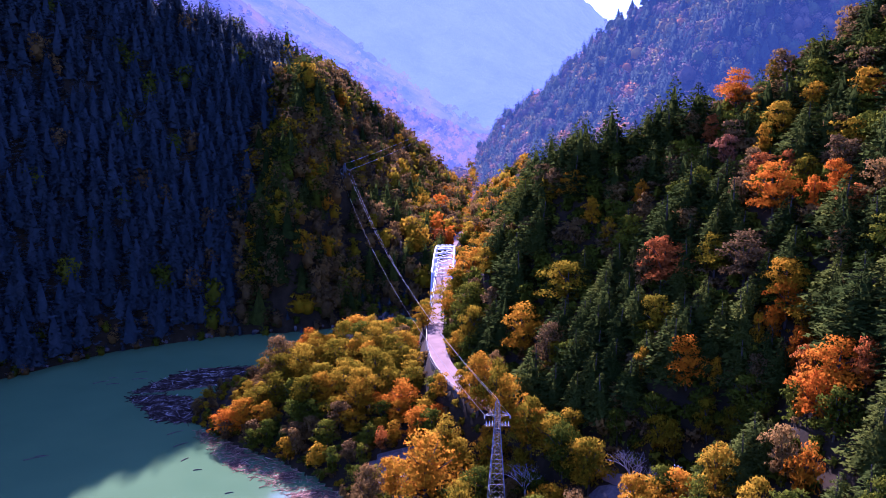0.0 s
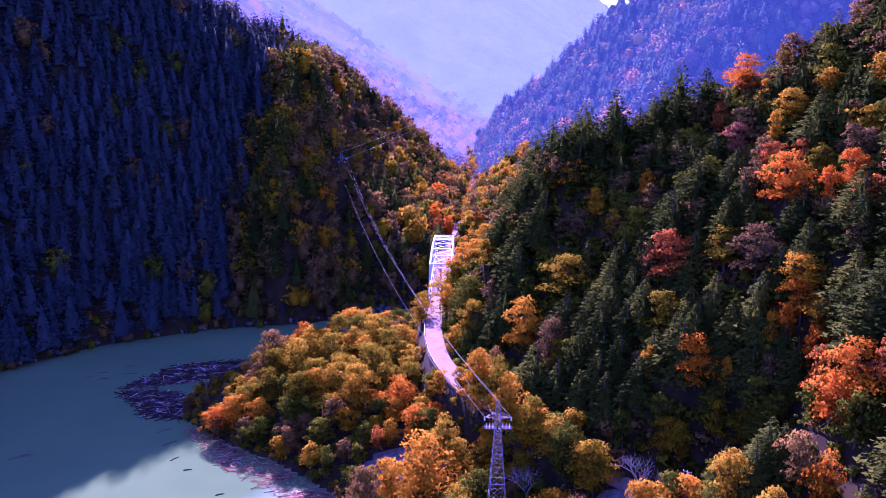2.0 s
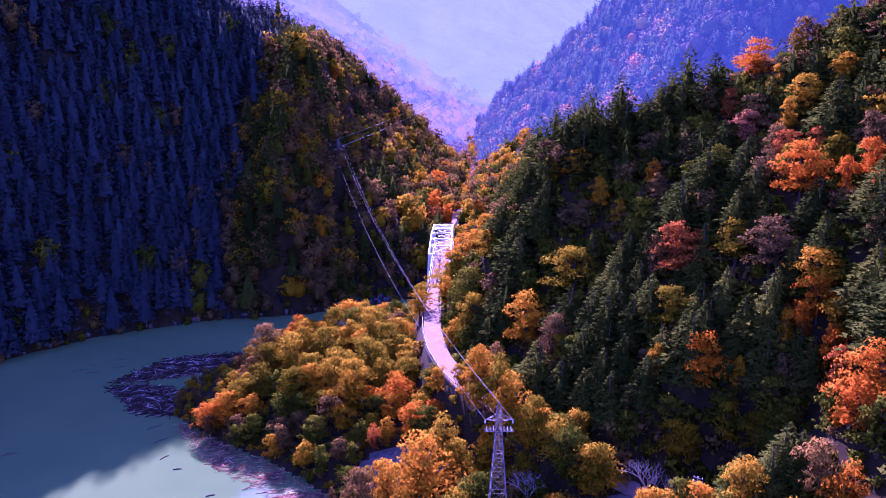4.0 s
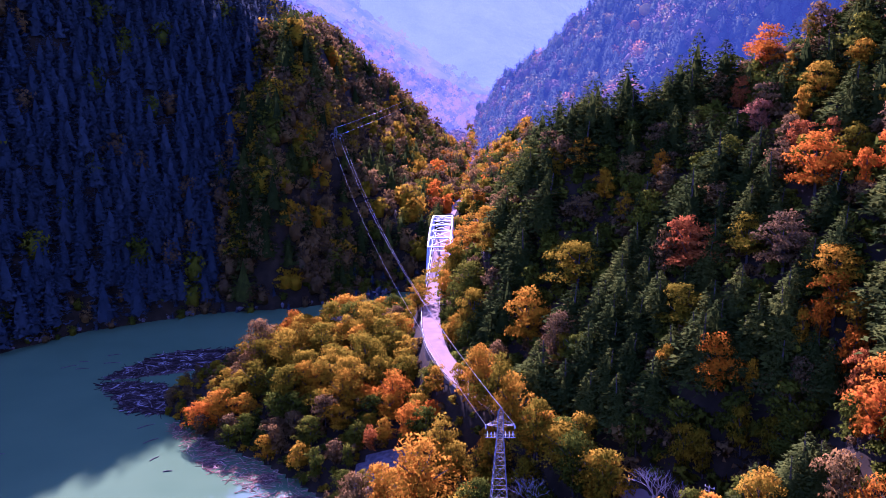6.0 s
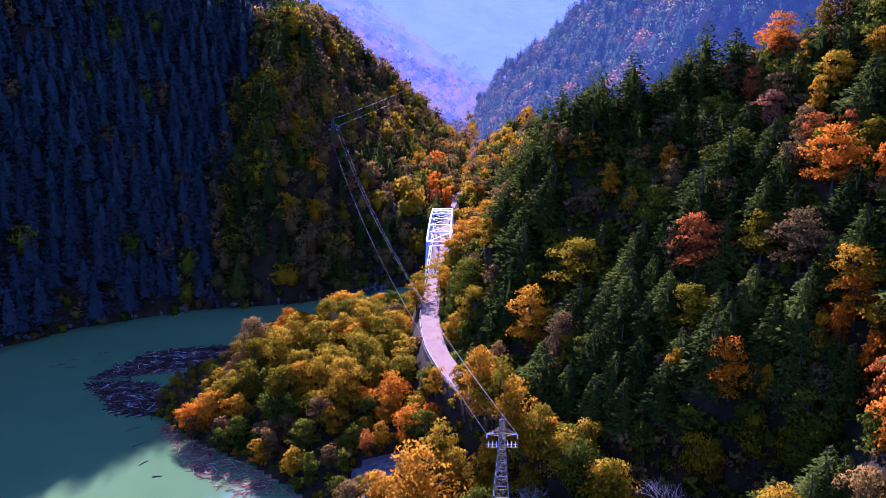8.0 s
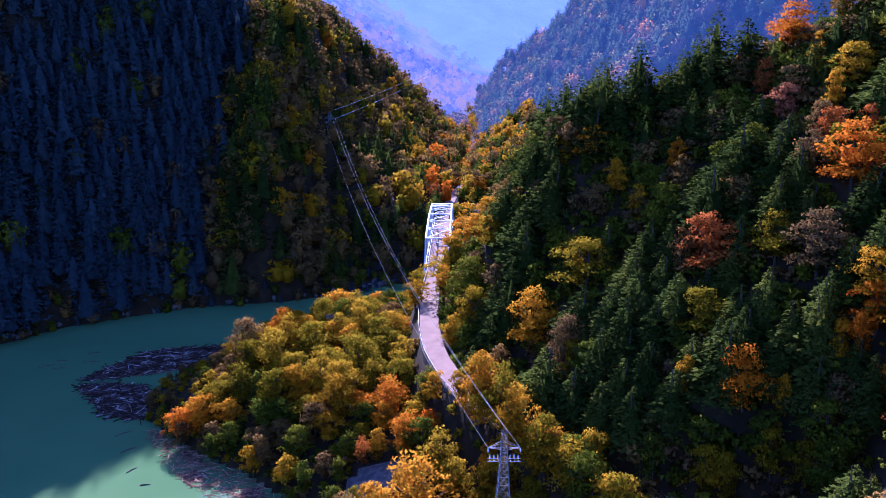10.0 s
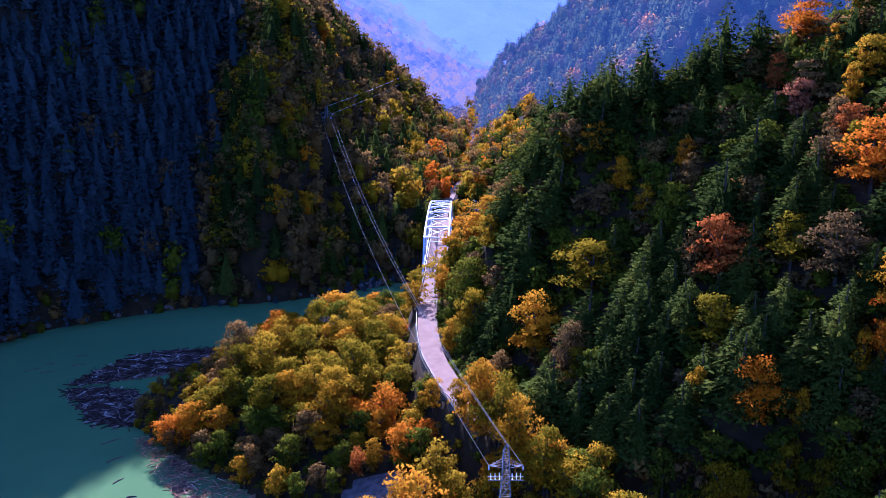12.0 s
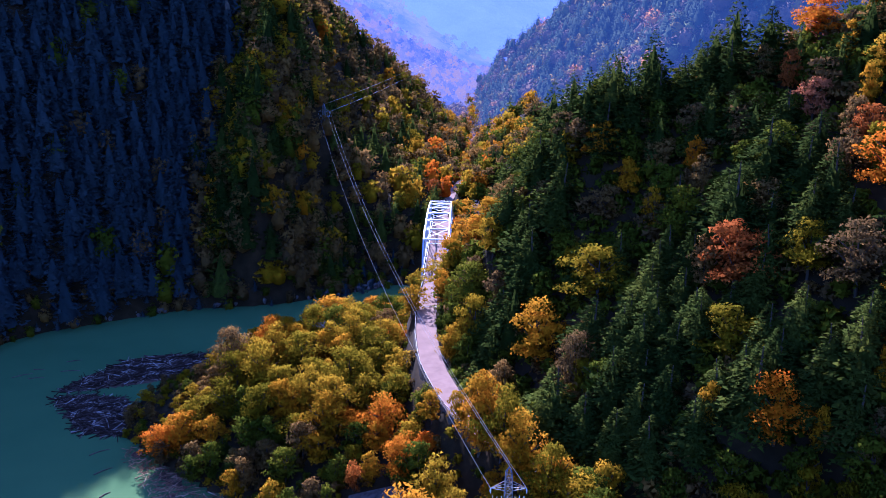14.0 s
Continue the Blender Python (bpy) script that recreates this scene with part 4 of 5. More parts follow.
LOW_SPOTS_SHORE = [("brown", -33.8, 197.5, 6.4), ("gold", -3.9, 160.5, 15.6), ("gold", 13.6, 168.0, 5.3), ("gold", 9.6, 170.5, 5.4), ("olive", 19.3, 164.5, 6.1), ("olive", -28.0, 201.0, 7.8),
                   ("green", -38.9, 202.5, 8.6), ("green", -29.3, 192.0, 8.1), ("brown", -22.7, 184.5, 6.6), ("green", -46.2, 199.5, 7.7), ("green", -18.9, 188.5, 6.8), ("brown", -58.5, 204.5, 5.4),
                   ("green", -49.7, 197.5, 5.9), ("olive", -16.0, 213.5, 9.1), ("olive", -26.3, 218.5, 9.4)]
LOW_SPOTS += LOW_SPOTS_MIDDLE + LOW_SPOTS_SHORE + [("gold", 18, 161, 10), ("olive", 12, 174, 9), ("olive", 23, 155, 10), ("olive", 27.5, 147, 11), ("gold", 33, 131, 7), ("olive", 16, 158, 9)]
for kind, x, y, size in LOW_SPOTS:
    near_tree(kind, x, y, size * (1.15 if kind in ("orange", "red") else 1.0), max(size * 1.0, 6.8), pyrng)
ROADSIDE = [("gold", 8.2, 180, 9), ("olive", 11.5, 173.5, 9), ("gold", 14.5, 167, 9), ("olive", 18.5, 160, 9), ("green", 24, 152, 9), ("olive", 28, 145, 8), ("gold", 5.2, 183, 6),
            ("green", 6.4, 213, 9), ("olive", 5.0, 221, 9), ("green", 4.2, 229, 8.5), ("green", 3.6, 237, 8), ("gold", 3.2, 245, 7), ("olive", 4.6, 253, 8), ("brown", 14, 197, 7), ("olive", 8.4, 219, 10)]
for kind, x, y, size in ROADSIDE:
    near_tree(kind, x, y, size, size * 1.5, pyrng)
xs, ys = scatter(-76, 48, 112, 292, 5.0, rng, lambda x, y, h: (h > 0.6) & (to_line(x, y, ROAD_SIDE)[2] > 0) & clear_of_road(x, y, 4.6) & (((x + 11) / 8) ** 2 + ((y - 179) / 6) ** 2 > 1)
                 & (np.abs(x - 10.3) + np.abs(y - 145) > 5) & ((x > -4) | (y > 160)) & (((x - 33) / 7) ** 2 + ((y - 141) / 6) ** 2 > 1) & far_from(x, y, LOW_SPOTS + ROADSIDE, 0.46))
for x, y in zip(xs, ys):
    kind = pick(rng, {"olive": 5, "gold": 1.6, "orange": 0.6, "brown": 0.9, "green": 2.5})
    size = rng.uniform(4.8, 10.5)
    if x < -8 and to_line(np.array([x]), np.array([y]), SHORE[:6])[0][0] < 13:
        kind, size = pick(rng, {"green": 5, "brown": 1.2, "cedar": 2, "olive": 0.5}), rng.uniform(4.0, 7.0)
    if x < -50:
        kind, size = pick(rng, {"brown": 3, "olive": 2, "green": 1}), rng.uniform(2.0, 3.6) + max(0, x + 62) * 0.25
    gap = min(to_line(np.array([x]), np.array([y]), ROAD)[0][0], to_line(np.array([x]), np.array([y]), FAR_ROAD)[0][0])
    near_tree(kind, x, y, min(size, 2.0 * (gap - 2.6)), None, pyrng)


# ---- road ----
def ribbon(name, line, width, lift, material, thick=0.25):
    """A paved strip along a line of plan points."""
    pts = []
    for a, b in zip(line[:-1], line[1:]):
        for k in range(6):
            pts.append(Vector(a).lerp(Vector(b), k / 6))
    pts.append(Vector(line[-1]))
    for _ in range(4):
        pts = [pts[0]] + [(p + q * 2 + r) / 4 for p, q, r in zip(pts[:-2], pts[1:-1], pts[2:])] + [pts[-1]]
    bm, prev = bmesh.new(), None
    for k, p in enumerate(pts):
        ahead = pts[min(k + 1, len(pts) - 1)] - pts[max(k - 1, 0)]
        side = Vector((-ahead.y, ahead.x, 0)).normalized() * width / 2
        row = [bm.verts.new(p + side + Vector((0, 0, lift))), bm.verts.new(p - side + Vector((0, 0, lift))), bm.verts.new(p - side + Vector((0, 0, lift - thick))), bm.verts.new(p + side + Vector((0, 0, lift - thick)))]
        if prev:
            for c in range(4):
                bm.faces.new((prev[c], prev[(c + 1) % 4], row[(c + 1) % 4], row[c]))
        prev = row
    return part(name, bm, material, None), pts


road, road_pts = ribbon("road", ROAD, 4.9, 0.0, ASPHALT)
tagged(road, "narrow worn pale asphalt mountain road", "road", kind="structure")
far_road, far_pts = ribbon("road", FAR_ROAD, 4.2, 0.05, ASPHALT)
tagged(far_road, "narrow asphalt road leading on from the bridge", "road", kind="structure")

# ---- truss bridge ----
bridge = new("truss_bridge")
tagged(bridge, "pale grey-blue steel through-truss road bridge over the gorge", "bridge")
B0, B1, HALF, PANELS = Vector((-0.5, 279, 20.6)), Vector((1.5, 355, 20.6)), 3.85, 8
lengthwise = (B1 - B0) / PANELS
sideways = Vector((lengthwise.y, -lengthwise.x, 0)).normalized()


def node(k, s, top):
    rise = 0 if not top else 8.2 + 1.9 * (1 - ((k - PANELS / 2) / (PANELS / 2 - 1)) ** 2)
    return B0 + lengthwise * k + sideways * HALF * s + Vector((0, 0, rise))


for s in (-1, 1):
    for k in range(PANELS):
        bar("bottom_chord", node(k, s, 0), node(k + 1, s, 0), 0.35, BLUE_PAINT, bridge, 0.5)
    for k in range(1, PANELS - 1):
        bar("top_chord", node(k, s, 1), node(k + 1, s, 1), 0.40, BLUE_PAINT, bridge, 0.45)
    bar("end_post", node(0, s, 0), node(1, s, 1), 0.45, BLUE_PAINT, bridge)
    bar("end_post", node(PANELS, s, 0), node(PANELS - 1, s, 1), 0.45, BLUE_PAINT, bridge)
    for k in range(1, PANELS):
        bar("hanger", node(k, s, 0), node(k, s, 1), 0.26, BLUE_PAINT, bridge)
    for k in range(1, PANELS - 1):
        lo, hi = (k, k + 1) if k % 2 == 0 else (k + 1, k)
        bar("diagonal", node(lo, s, 0), node(hi, s, 1), 0.28, BLUE_PAINT, bridge)
for k in range(1, PANELS):
    bar("strut", node(k, -1, 1), node(k, 1, 1), 0.42, BLUE_PAINT, bridge, 0.4)
for k in range(1, PANELS - 1):
    bar("lateral_brace", node(k, -1, 1), node(k + 1, 1, 1), 0.15, BLUE_PAINT, bridge)
    bar("lateral_brace", node(k, 1, 1), node(k + 1, -1, 1) + Vector((0, 0, 0.02)), 0.15, BLUE_PAINT, bridge)
for k in (1, PANELS - 1):
    bar("portal_beam", node(k, -1, 1) - Vector((0, 0, 1.3)), node(k, 1, 1) - Vector((0, 0, 1.3)), 0.22, BLUE_PAINT, bridge)
for k in range(PANELS + 1):
    bar("cross_girder", node(k, -1, 0) - Vector((0, 0, 0.5)), node(k, 1, 0) - Vector((0, 0, 0.5)), 0.3, BLUE_PAINT, bridge, 0.7)
bar("deck", B0 + Vector((0, 0, -0.1)), B1 + Vector((0, 0, -0.1)), 6.2, ASPHALT, bridge, 0.25, "worn pinkish asphalt deck")
for s in (-1, 1):
    side = sideways * 3.1 * s
    bar("railing", B0 + side + Vector((0, 0, 0.8)), B1 + side + Vector((0, 0, 0.8)), 0.08, WHITE_PAINT, bridge, 0.25, "white guard rail")
for y, z0 in ((280.2, 14.0), (356.0, 12.0)):
    bm = bmesh.new()
    xm = B0.x + (y - 279) / 76 * (B1.x - B0.x)
    beam(bm, (xm, y, z0 - 6), (xm, y, 20.0), 8.5, 3.0, (0, 1, 0))
    part("abutment", bm, CONCRETE, bridge, "grey concrete abutment")

# ---- road edge, wall and poles ----
def offset(pts, d, z=0.0):
    """The line moved d metres to its left."""
    out = []
    for k, p in enumerate(pts):
        ahead = pts[min(k + 1, len(pts) - 1)] - pts[max(k - 1, 0)]
        out.append(p + Vector((-ahead.y, ahead.x, 0)).normalized() * d + Vector((0, 0, z)))
    return out


def wall_along(name, line, thick, height, batter, material):
    bm, prev = bmesh.new(), None
    for p, q in zip(line, offset(line, thick)):
        out = (q - p).normalized() * batter
        row = [bm.verts.new(p), bm.verts.new(q), bm.verts.new(q + out - Vector((0, 0, height))), bm.verts.new(p - Vector((0, 0, height)))]
        if prev:
            for c in range(4):
                bm.faces.new((prev[c], prev[(c + 1) % 4], row[(c + 1) % 4], row[c]))
        else:
            bm.faces.new(row[::-1])
        prev = row
    bm.faces.new(prev)
    return part(name, bm, material, None)


stretch = [p for p in road_pts if 186 < p.y < 236]
tagged(wall_along("retaining_wall", offset(stretch, 2.62, 0.12), 0.4, 6.0, 0.9, SHADED_MOSSY), "tall mossy concrete retaining wall under the road edge, dark with painted-in shade", "retaining wall", kind="structure")

guard = new("guard_rail")
tagged(guard, "grey galvanised steel guard rail along the outer road edge", "guard rail")
edge = offset([p for p in road_pts if p.y > 184], 2.75, 0.0)
for a, b in zip(edge[:-1], edge[1:]):
    bar("rail", a + Vector((0, 0, 0.78)), b + Vector((0, 0, 0.78)), 0.06, STEEL, guard, 0.22)
    bar("post", a + Vector((0, 0, -0.1)), a + Vector((0, 0, 0.85)), 0.09, STEEL, guard)
bar("expansion_joint", (-4.9, 250.2, 20.612), (0.2, 250.2, 20.612), 0.45, CONCRETE, road, 0.012, "pale concrete joint strip")


def utility_pole(x, y, tall, turn):
    z = float(ground_at(np.array([x]), np.array([y]))[0])
    root = new("utility_pole")
    root.matrix_world = pose(x, y, z, 0, 0, turn)
    part("shaft", tube(bmesh.new(), [(0, 0, -0.4), (0, 0, tall)], (0.17, 0.11), 8), CONCRETE, root)
    for h in (0.35, 1.0):
        bar("crossarm", (-0.8, 0.12, tall - h), (0.8, 0.12, tall - h), 0.09, STEEL, root)
        for u in (-0.7, 0.0, 0.7):
            part("insulator", tube(bmesh.new(), [(u, 0.12, tall - h + 0.04), (u, 0.12, tall - h + 0.3)], (0.06, 0.04), 6), CERAMIC, root)
    return tagged(root, "slim grey concrete utility pole with two crossarms", "utility pole", "utility poles")


utility_pole(8.5, 199.4, 9.2, 20)
utility_pole(41.9, 135.0, 9.8, -40)


# ---- pylons and cables ----
def pylon(x, y, z, top, half_foot, arm, label, stout=1.0):
    """A lattice tower: four legs, braced panels, upper arms and a lower platform with white insulators."""
    root = new("pylon")
    root.location = (x, y, z)
    tall = top - z
    tagged(root, label, "pylon", "pylons")
    waist, w1, w2 = tall - 5.2, 0.55, 0.42
    wide = lambda h: half_foot + (w1 - half_foot) * h / waist if h < waist else w1 + (w2 - w1) * (h - waist) / (tall - 0.9 - waist)
    corner = lambda k, h: Vector(((1, 1, -1, -1)[k % 4] * wide(h), (1, -1, -1, 1)[k % 4] * wide(h), h))
    levels, h = [0.0], 0.0
    while h < tall - 1.6:
        h += max(wide(h) * 1.6, 0.8)
        levels.append(min(h, tall - 0.9))
    levels[-1] = tall - 0.9
    for k in range(4):
        bar("leg", corner(k, 0) - Vector((0, 0, 0.5)), corner(k, waist), 0.085 * stout, STEEL, root)
        bar("leg", corner(k, waist), corner(k, tall - 0.9), 0.075 * stout, STEEL, root)
        bar("peak", corner(k, tall - 0.9), (0, 0, tall), 0.08 * stout, STEEL, root)
        for a, b in zip(levels[:-1], levels[1:]):
            bar("brace", corner(k, a), corner(k + 1, b), 0.035 * stout, STEEL, root)
            bar("brace", corner(k + 1, a), corner(k, b), 0.035 * stout, STEEL, root)
            bar("strut", corner(k, b), corner(k + 1, b), 0.035 * stout, STEEL, root)
    h = tall - 3.2
    for s in (-1, 1):
        tip = Vector((s * arm, 0, h))
        for c in (-1, 1):
            bar("arm", (s * 0.45, c * 0.4, h - 0.1), tip, 0.06 * stout, STEEL, root)
            bar("arm", (s * 0.45, c * 0.4, h + 0.9), tip, 0.05 * stout, STEEL, root)
        part("insulator", tube(bmesh.new(), [tip + Vector((0, 0, d)) for d in (0, -0.25, -0.5, -0.75)], (0.04, 0.10, 0.10, 0.04), 8), CERAMIC, root, "white ceramic insulator")
    h = tall - 5.2
    for s in (-1, 1):
        for c in (-1, 1):
            bar("platform_beam", (s * 0.4, c * 0.45, h), (s * arm * 1.05, c * 0.45, h), 0.06 * stout, STEEL, root, 0.10)
        for u in (0.9, 1.5, 2.1):
            bar("platform_slat", (s * u, -0.5, h + 0.1), (s * u, 0.5, h + 0.1), 0.05 * stout, CABLE, root)
            part("insulator", tube(bmesh.new(), [(s * u, 0.2, h + 0.15), (s * u, 0.2, h + 0.4), (s * u, 0.2, h + 0.75)], (0.04, 0.08, 0.03), 8), CERAMIC, root, "white ceramic insulator")
    return root


T1, T2 = Vector((10.3, 145.0, 34.9)), Vector((-45.6, 376.0, 62.2))
pylon(T1.x, T1.y, float(ground_at(np.array([T1.x]), np.array([T1.y]))[0]), T1.z, 2.2, 2.4, "grey galvanised lattice pylon with white insulators among autumn trees")
pylon(T2.x, T2.y, float(ground_at(np.array([T2.x]), np.array([T2.y]))[0]), T2.z, 1.6, 2.4, "slender grey lattice pylon on the wooded mountainside", 1.9)


def cable(a, b, sag, thick=0.024):
    a, b = Vector(a), Vector(b)
    pts = [a.lerp(b, k / 40) - Vector((0, 0, 4 * sag * (k / 40) * (1 - k / 40))) for k in range(41)]
    ob = part("power_cable", tube(bmesh.new(), pts, [thick] * 41, 4), CABLE, None)
    return tagged(ob, "thin bright aluminium power cable strung between pylons", "cable", "power cables")


cable(T1 + Vector((-2.4, 0, -3.2)), T2 + Vector((-2.4, 0, -3.2)), 9.0)
cable(T1 + Vector((2.4, 0, -3.2)), T2 + Vector((2.4, 0, -3.2)), 9.0)
cable(T1 + Vector((0.3, 0, -0.3)), T2 + Vector((0.3, 0, -0.3)), 9.0)
for dx, dz in ((0.3, -0.3), (-2.4, -3.2), (2.4, -3.2)):
    cable(T2 + Vector((dx, 0, dz)), Vector((-4 + dx, 640, 73 + dz)), 1.5, 0.045)

# ---- driftwood on the lake ----
def driftwood(name, label, polygon, many, lengths, seed, wood, level=0.05):
    """Countless floating sticks and strips of bark in a drift of that outline."""
    r = np.random.default_rng(seed)
    poly = [tuple(p) for p in polygon]
    lo, hi = np.min(poly, 0), np.max(poly, 0)
    x, y = r.uniform(lo[0], hi[0], many * 6), r.uniform(lo[1], hi[1], many * 6)
    d, _, _ = to_line(x, y, poly + poly[:1])
    ok = inside(x, y, poly) & (fbm(x, y, 7.0, 3, seed) + np.minimum(d, 2.5) * 0.22 > r.uniform(-0.35, 0.55, len(x)))
    x, y = x[ok][:many], y[ok][:many]
    n = len(x)
    a = r.normal(0.5, 0.9, n) + 1.2 * fbm(x, y, 9.0, 2, seed + 40)
    length = lengths[0] + (lengths[1] - lengths[0]) * r.uniform(0, 1, n) ** 3
    w = (0.022 + 0.011 * length) * r.uniform(0.7, 1.5, n)
    c, s, z = np.cos(a), np.sin(a), level + r.uniform(-0.02, 0.16, n)
    tilt = r.normal(0, 0.06, n)
    ends = [(-1, -1, -1), (-1, 1, -1), (-1, 1, 1), (-1, -1, 1), (1, -0.6, -0.6), (1, 0.6, -0.6), (1, 0.6, 0.6), (1, -0.6, 0.6)]
    co = np.stack([np.stack([x + e * length / 2 * c - f * w * s, y + e * length / 2 * s + f * w * c, z + g * w + e * tilt * length / 2], 1) for e, f, g in ends], 1)
    box = np.array([(0, 1, 5, 4), (1, 2, 6, 5), (2, 3, 7, 6), (3, 0, 4, 7), (3, 2, 1, 0), (4, 5, 6, 7)])
    faces = (box[None] + 8 * np.arange(n)[:, None, None]).reshape(-1, 4)
    ob = new(name, mesh_from(name, co.reshape(-1, 3), faces, [wood], np.repeat(r.uniform(size=n), 6)))
    return tagged(ob, label, "driftwood", kind="stuff")


def bark_raft(label, polygon, seed, step=0.55, cut=0.0):
    """A broken mat of floating bark with ragged holes."""
    r = np.random.default_rng(seed)
    poly = [tuple(p) for p in polygon]
    lo, hi = np.min(poly, 0), np.max(poly, 0)
    x, y = np.meshgrid(np.arange(lo[0], hi[0], step), np.arange(lo[1], hi[1], step))
    x, y = x.ravel(), y.ravel()
    d, _, _ = to_line(x, y, poly + poly[:1])
    ok = inside(x, y, poly) & (fbm(x, y, 5.0, 4, seed) + np.minimum(d, 3) * 0.16 > 0.18 + cut)
    x, y = x[ok], y[ok]
    n = len(x)
    co = np.stack([np.stack([x + step * (e + 0.5 * r.uniform(-1, 1, n)), y + step * (f + 0.5 * r.uniform(-1, 1, n)), 0.03 + r.uniform(0, 0.06, n)], 1) for e, f in ((-0.6, -0.6), (0.6, -0.6), (0.6, 0.6), (-0.6, 0.6))], 1)
    ob = new("floating_bark", mesh_from("floating_bark", co.reshape(-1, 3), np.arange(4 * n).reshape(-1, 4), [BARK_MAT], r.uniform(size=n)))
    return tagged(ob, label, "driftwood", kind="stuff")


DRIFT_NORTH = [(-97.5, 241), (-94.4, 251), (-86.7, 263), (-76.5, 267), (-66, 267.5), (-54, 269), (-53, 262), (-66, 253), (-77, 247), (-89, 243)]
DRIFT_WEST = [(-97, 238), (-89.6, 240), (-78, 238), (-72, 226), (-71.4, 218), (-78, 219), (-84.5, 222), (-90, 231)]
DRIFT_SOUTH = [(-69, 214), (-64, 212), (-52, 201), (-40, 192), (-31, 184), (-22, 175), (-18, 168), (-28, 164), (-36, 172), (-45, 182), (-54.5, 190), (-62, 199), (-68, 208)]
# the north and west rafts take the wood with painted-in shade
for poly, seed, text in ((DRIFT_NORTH, 3, "raft of driftwood against the spit in mountain shade"), (DRIFT_WEST, 4, "raft of driftwood off the wooded spit, darkened as in shade"), (DRIFT_SOUTH, 5, "pinkish driftwood and bark along the shore")):
    driftwood("driftwood", text, poly, 3000 if seed < 5 else 1700, (0.4, 7.0 if seed < 5 else 3.0), seed, SHADED_WOOD if seed < 5 else DRIFTWOOD)
    bark_raft("mat of wet brown bark among driftwood", poly, seed + 10, 0.55, -0.45 if seed < 5 else 0.38)

LOG_PLACES = [(-104.9, 194.6, 0.5, 5), (-103.5, 196, 0.1, 3.5), (-107, 250.3, 0.2, 4), (-117.7, 291, 0.3, 4), (-111.6, 252, 0.6, 5), (-70, 203, 0.8, 4), (-61, 188, 0.2, 2), (-66, 194, 1.0, 2.5), (-74, 211, 0.7, 4.5),
              (-50, 176, 0.4, 2), (-58, 172, 1.3, 1.8), (-100, 255, 0.1, 5), (-102, 262, 0.4, 4), (-109, 256, 0.0, 3), (-52, 172, 1.5, 2)]
for x, y, a, length in LOG_PLACES:
    ob = part("floating_log", tube(bmesh.new(), [(-length / 2, 0, 0), (0, 0.06 * length, 0.05), (length / 2, 0, 0.02)], (0.16, 0.13, 0.07), 7), LOG_WOOD, None)
    ob.matrix_world = pose(x, y, 0.05, 0, 0, math.degrees(a))
    tagged(ob, "bleached tree trunk floating on the lake", "log", "floating logs")


# ---- rocks along the far shore ----
def shore_rocks(seed, many):
    """Grey broken rocks at the waterline under the mountain."""
    r = np.random.default_rng(seed)
    base = bmesh.new()
    bmesh.ops.create_icosphere(base, subdivisions=1, radius=1.0)
    ball = np.array([v.co[:] for v in base.verts])
    tris = np.array([[v.index for v in f.verts] for f in base.faces])
    base.free()
    co, faces = [], []
    line = [p for p in LEFT_TOE if -170 < p[0] < -12]
    for k in range(many):
        a = r.integers(len(line) - 1)
        t = r.uniform()
        at = np.array(line[a]) * (1 - t) + np.array(line[a + 1]) * t
        size = r.uniform(0.25, 1.1)
        shape = ball * r.uniform(0.6, 1.4, 3) * r.uniform(0.75, 1.2, (len(ball), 1)) * size
        co.append(shape + (at[0] + r.uniform(-3, 1), at[1] + r.uniform(-1, 4), 0.2 + r.uniform(0, 1.2)))
        faces.append(tris + len(ball) * k)
    ob = new("shore_rocks", mesh_from("shore_rocks", np.concatenate(co), np.concatenate(faces), [SCREE]))
    return tagged(ob, "grey broken rocks along the lake shore under the mountain", "rocks", kind="stuff")


shore_rocks(21, 170)


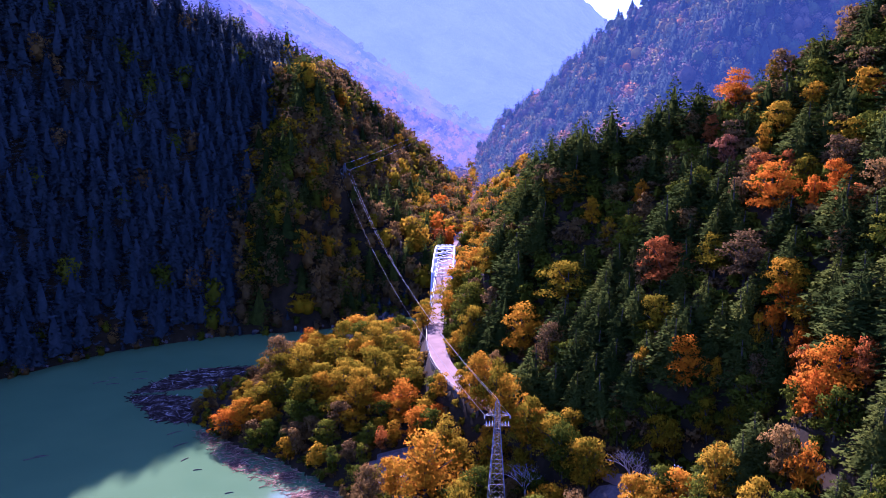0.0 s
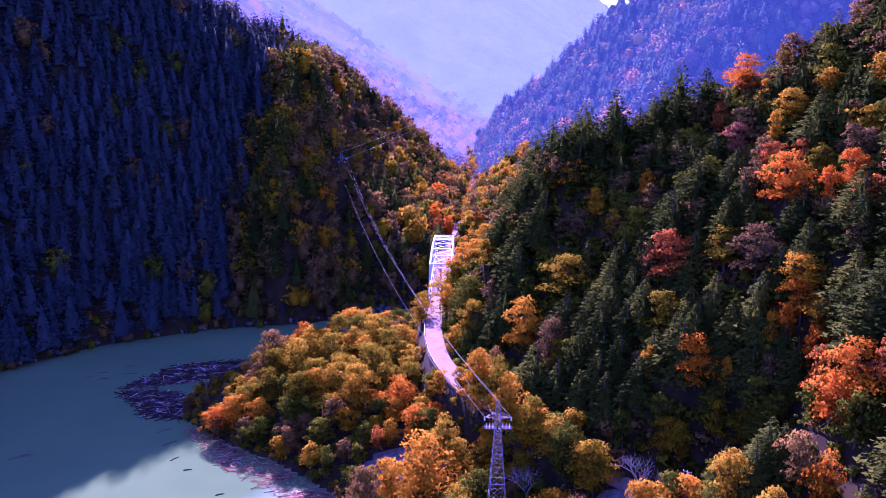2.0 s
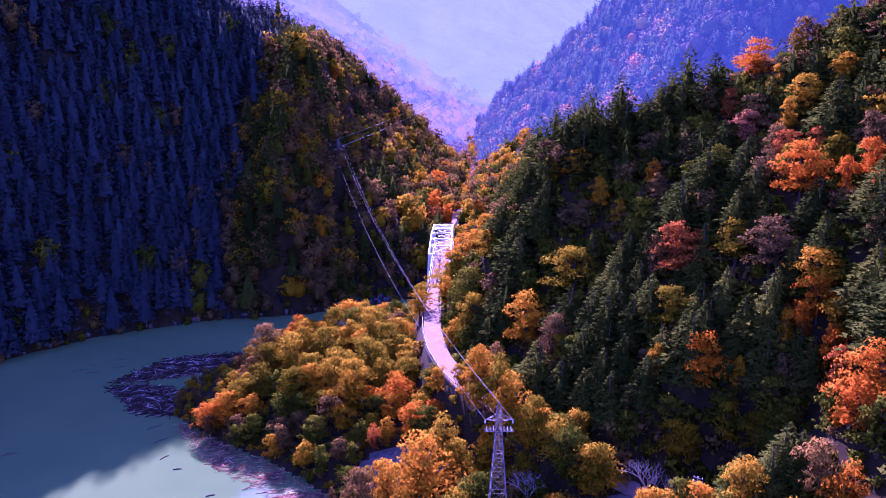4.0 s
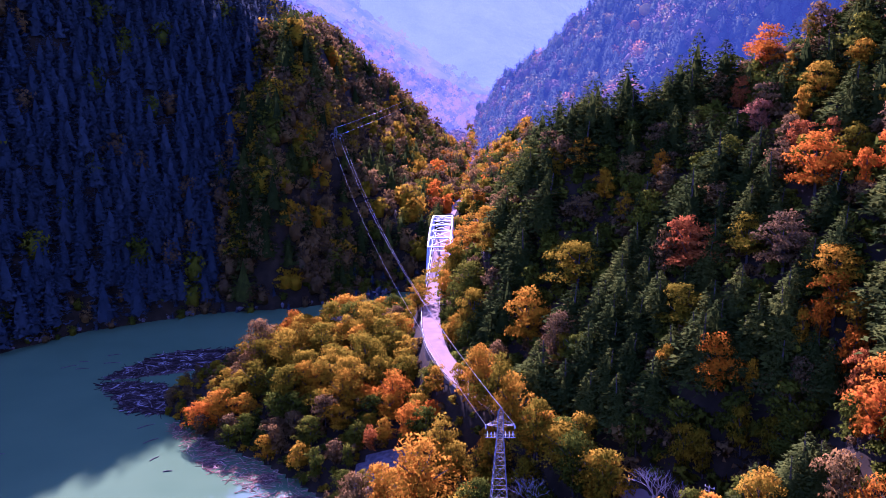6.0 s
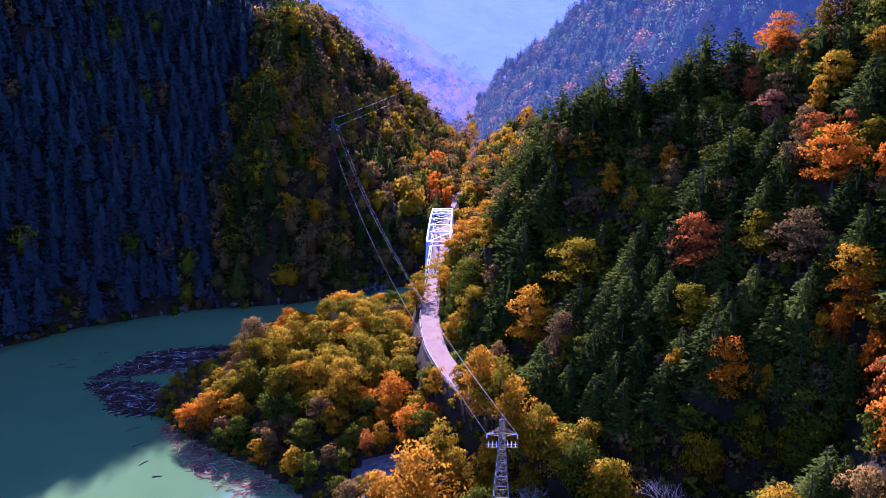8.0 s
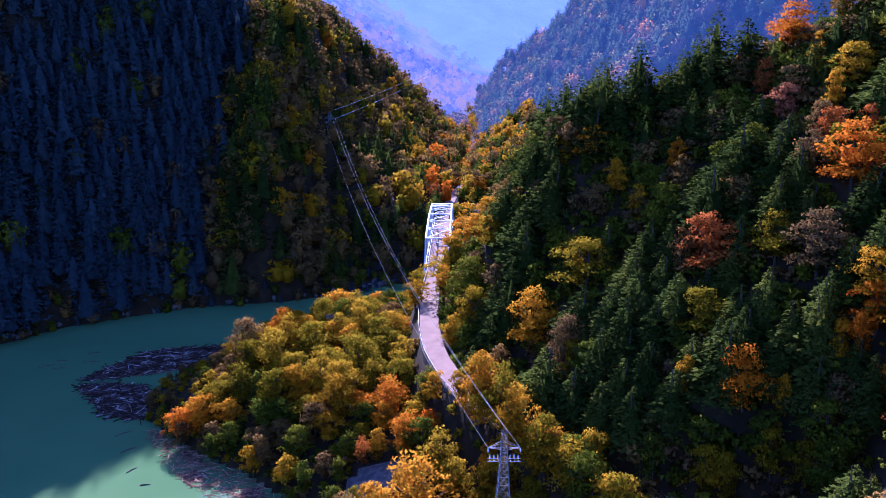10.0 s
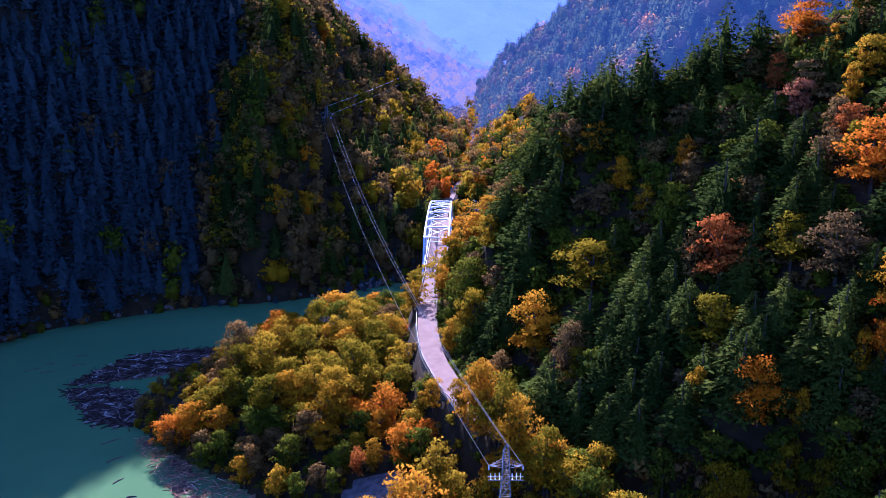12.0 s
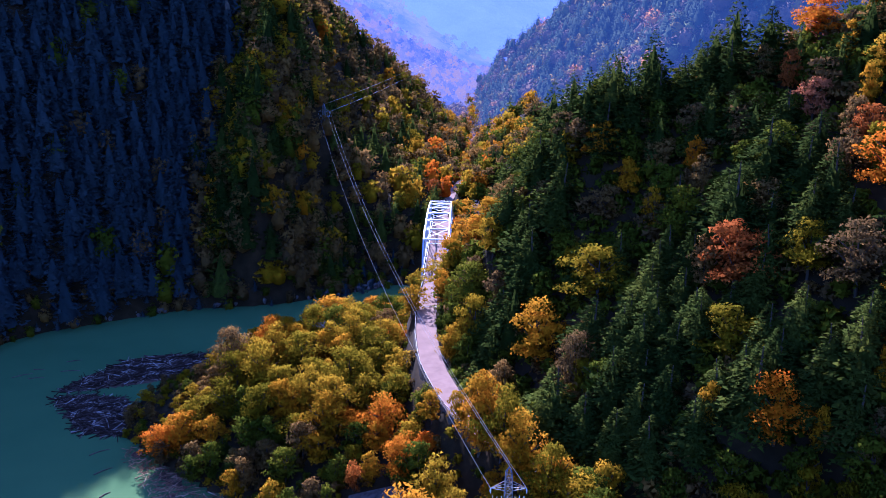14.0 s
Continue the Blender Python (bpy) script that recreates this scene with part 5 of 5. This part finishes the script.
# ---- bare trees ----
def bare_tree(x, y, tall, seed, label):
    """A leafless tree: a forked trunk that splits again and again into fine pale twigs."""
    r = random.Random(seed)
    root = new("bare_tree")
    root.location = (x, y, float(ground_at(np.array([x]), np.array([y]))[0]) - 0.2)
    trunk, twigs = bmesh.new(), bmesh.new()

    def grow(p, way, length, radius, depth):
        mid = p + way * length * 0.5 + Vector((r.uniform(-1, 1), r.uniform(-1, 1), 0)) * length * 0.06
        end = p + way * length
        tube(trunk if depth < 2 else twigs, [p, mid, end], (radius, radius * 0.8, radius * 0.6), 5 if depth < 2 else 3)
        if depth < 5:
            for k in range(3 if depth < 4 else 2):
                a = k * 2.1 + r.uniform(0, 2)
                turn = Vector((math.cos(a), math.sin(a), r.uniform(-0.1, 0.5)))
                grow(end if k else mid, (way + turn * r.uniform(0.55, 0.9)).normalized(), length * r.uniform(0.62, 0.8), radius * 0.58, depth + 1)

    grow(Vector((0, 0, 0)), Vector((0, 0, 1)), tall * 0.30, tall * 0.018, 0)
    part("trunk", trunk, PALE_BARK, root)
    tagged(part("bare_crown", twigs, PALE_BARK, root), kind="stuff")
    return tagged(root, label, "tree", "bare trees")


bare_tree(34.5, 137.5, 13.0, 1, "leafless grey tree with fine twigs beside the road")
bare_tree(38.0, 140.0, 10.0, 2, "leafless grey tree with fine twigs beside the road")
bare_tree(-26.0, 243.0, 13.0, 3, "leafless grey tree among golden trees")
bare_tree(16.5, 151.0, 13.0, 5, "leafless grey tree beside the pylon")


# ---- hut in the upper valley ----
def hut(x, y, z, turn):
    root = new("hut")
    root.matrix_world = pose(x, y, z, 0, 0, turn)
    part("walls", beam(bmesh.new(), (-6, 0, 2.0), (6, 0, 2.0), 8, 6), CONCRETE, root)
    bm = bmesh.new()
    pts = [[bm.verts.new((u, w, v)) for w, v in ((-5, 4.8), (0, 8.0), (5, 4.8), (5, 4.5), (0, 7.7), (-5, 4.5))] for u in (-7, 7)]
    for k in range(6):
        bm.faces.new((pts[0][k], pts[0][(k + 1) % 6], pts[1][(k + 1) % 6], pts[1][k]))
    bm.faces.new(pts[0][::-1])
    bm.faces.new(pts[1])
    part("roof", bm, WHITE_PAINT, root, "pale metal roof")
    return tagged(root, "small house with a pale metal roof in the valley", "house")


hut(0.5, 850.0, 28.0, 25)
tagged(bar("road", (25.0, 486.0, 24.6), (33.0, 500.0, 26.2), 4.0, CONCRETE, None, 0.3), "short lit stretch of pale concrete road in the valley", "road", kind="structure")
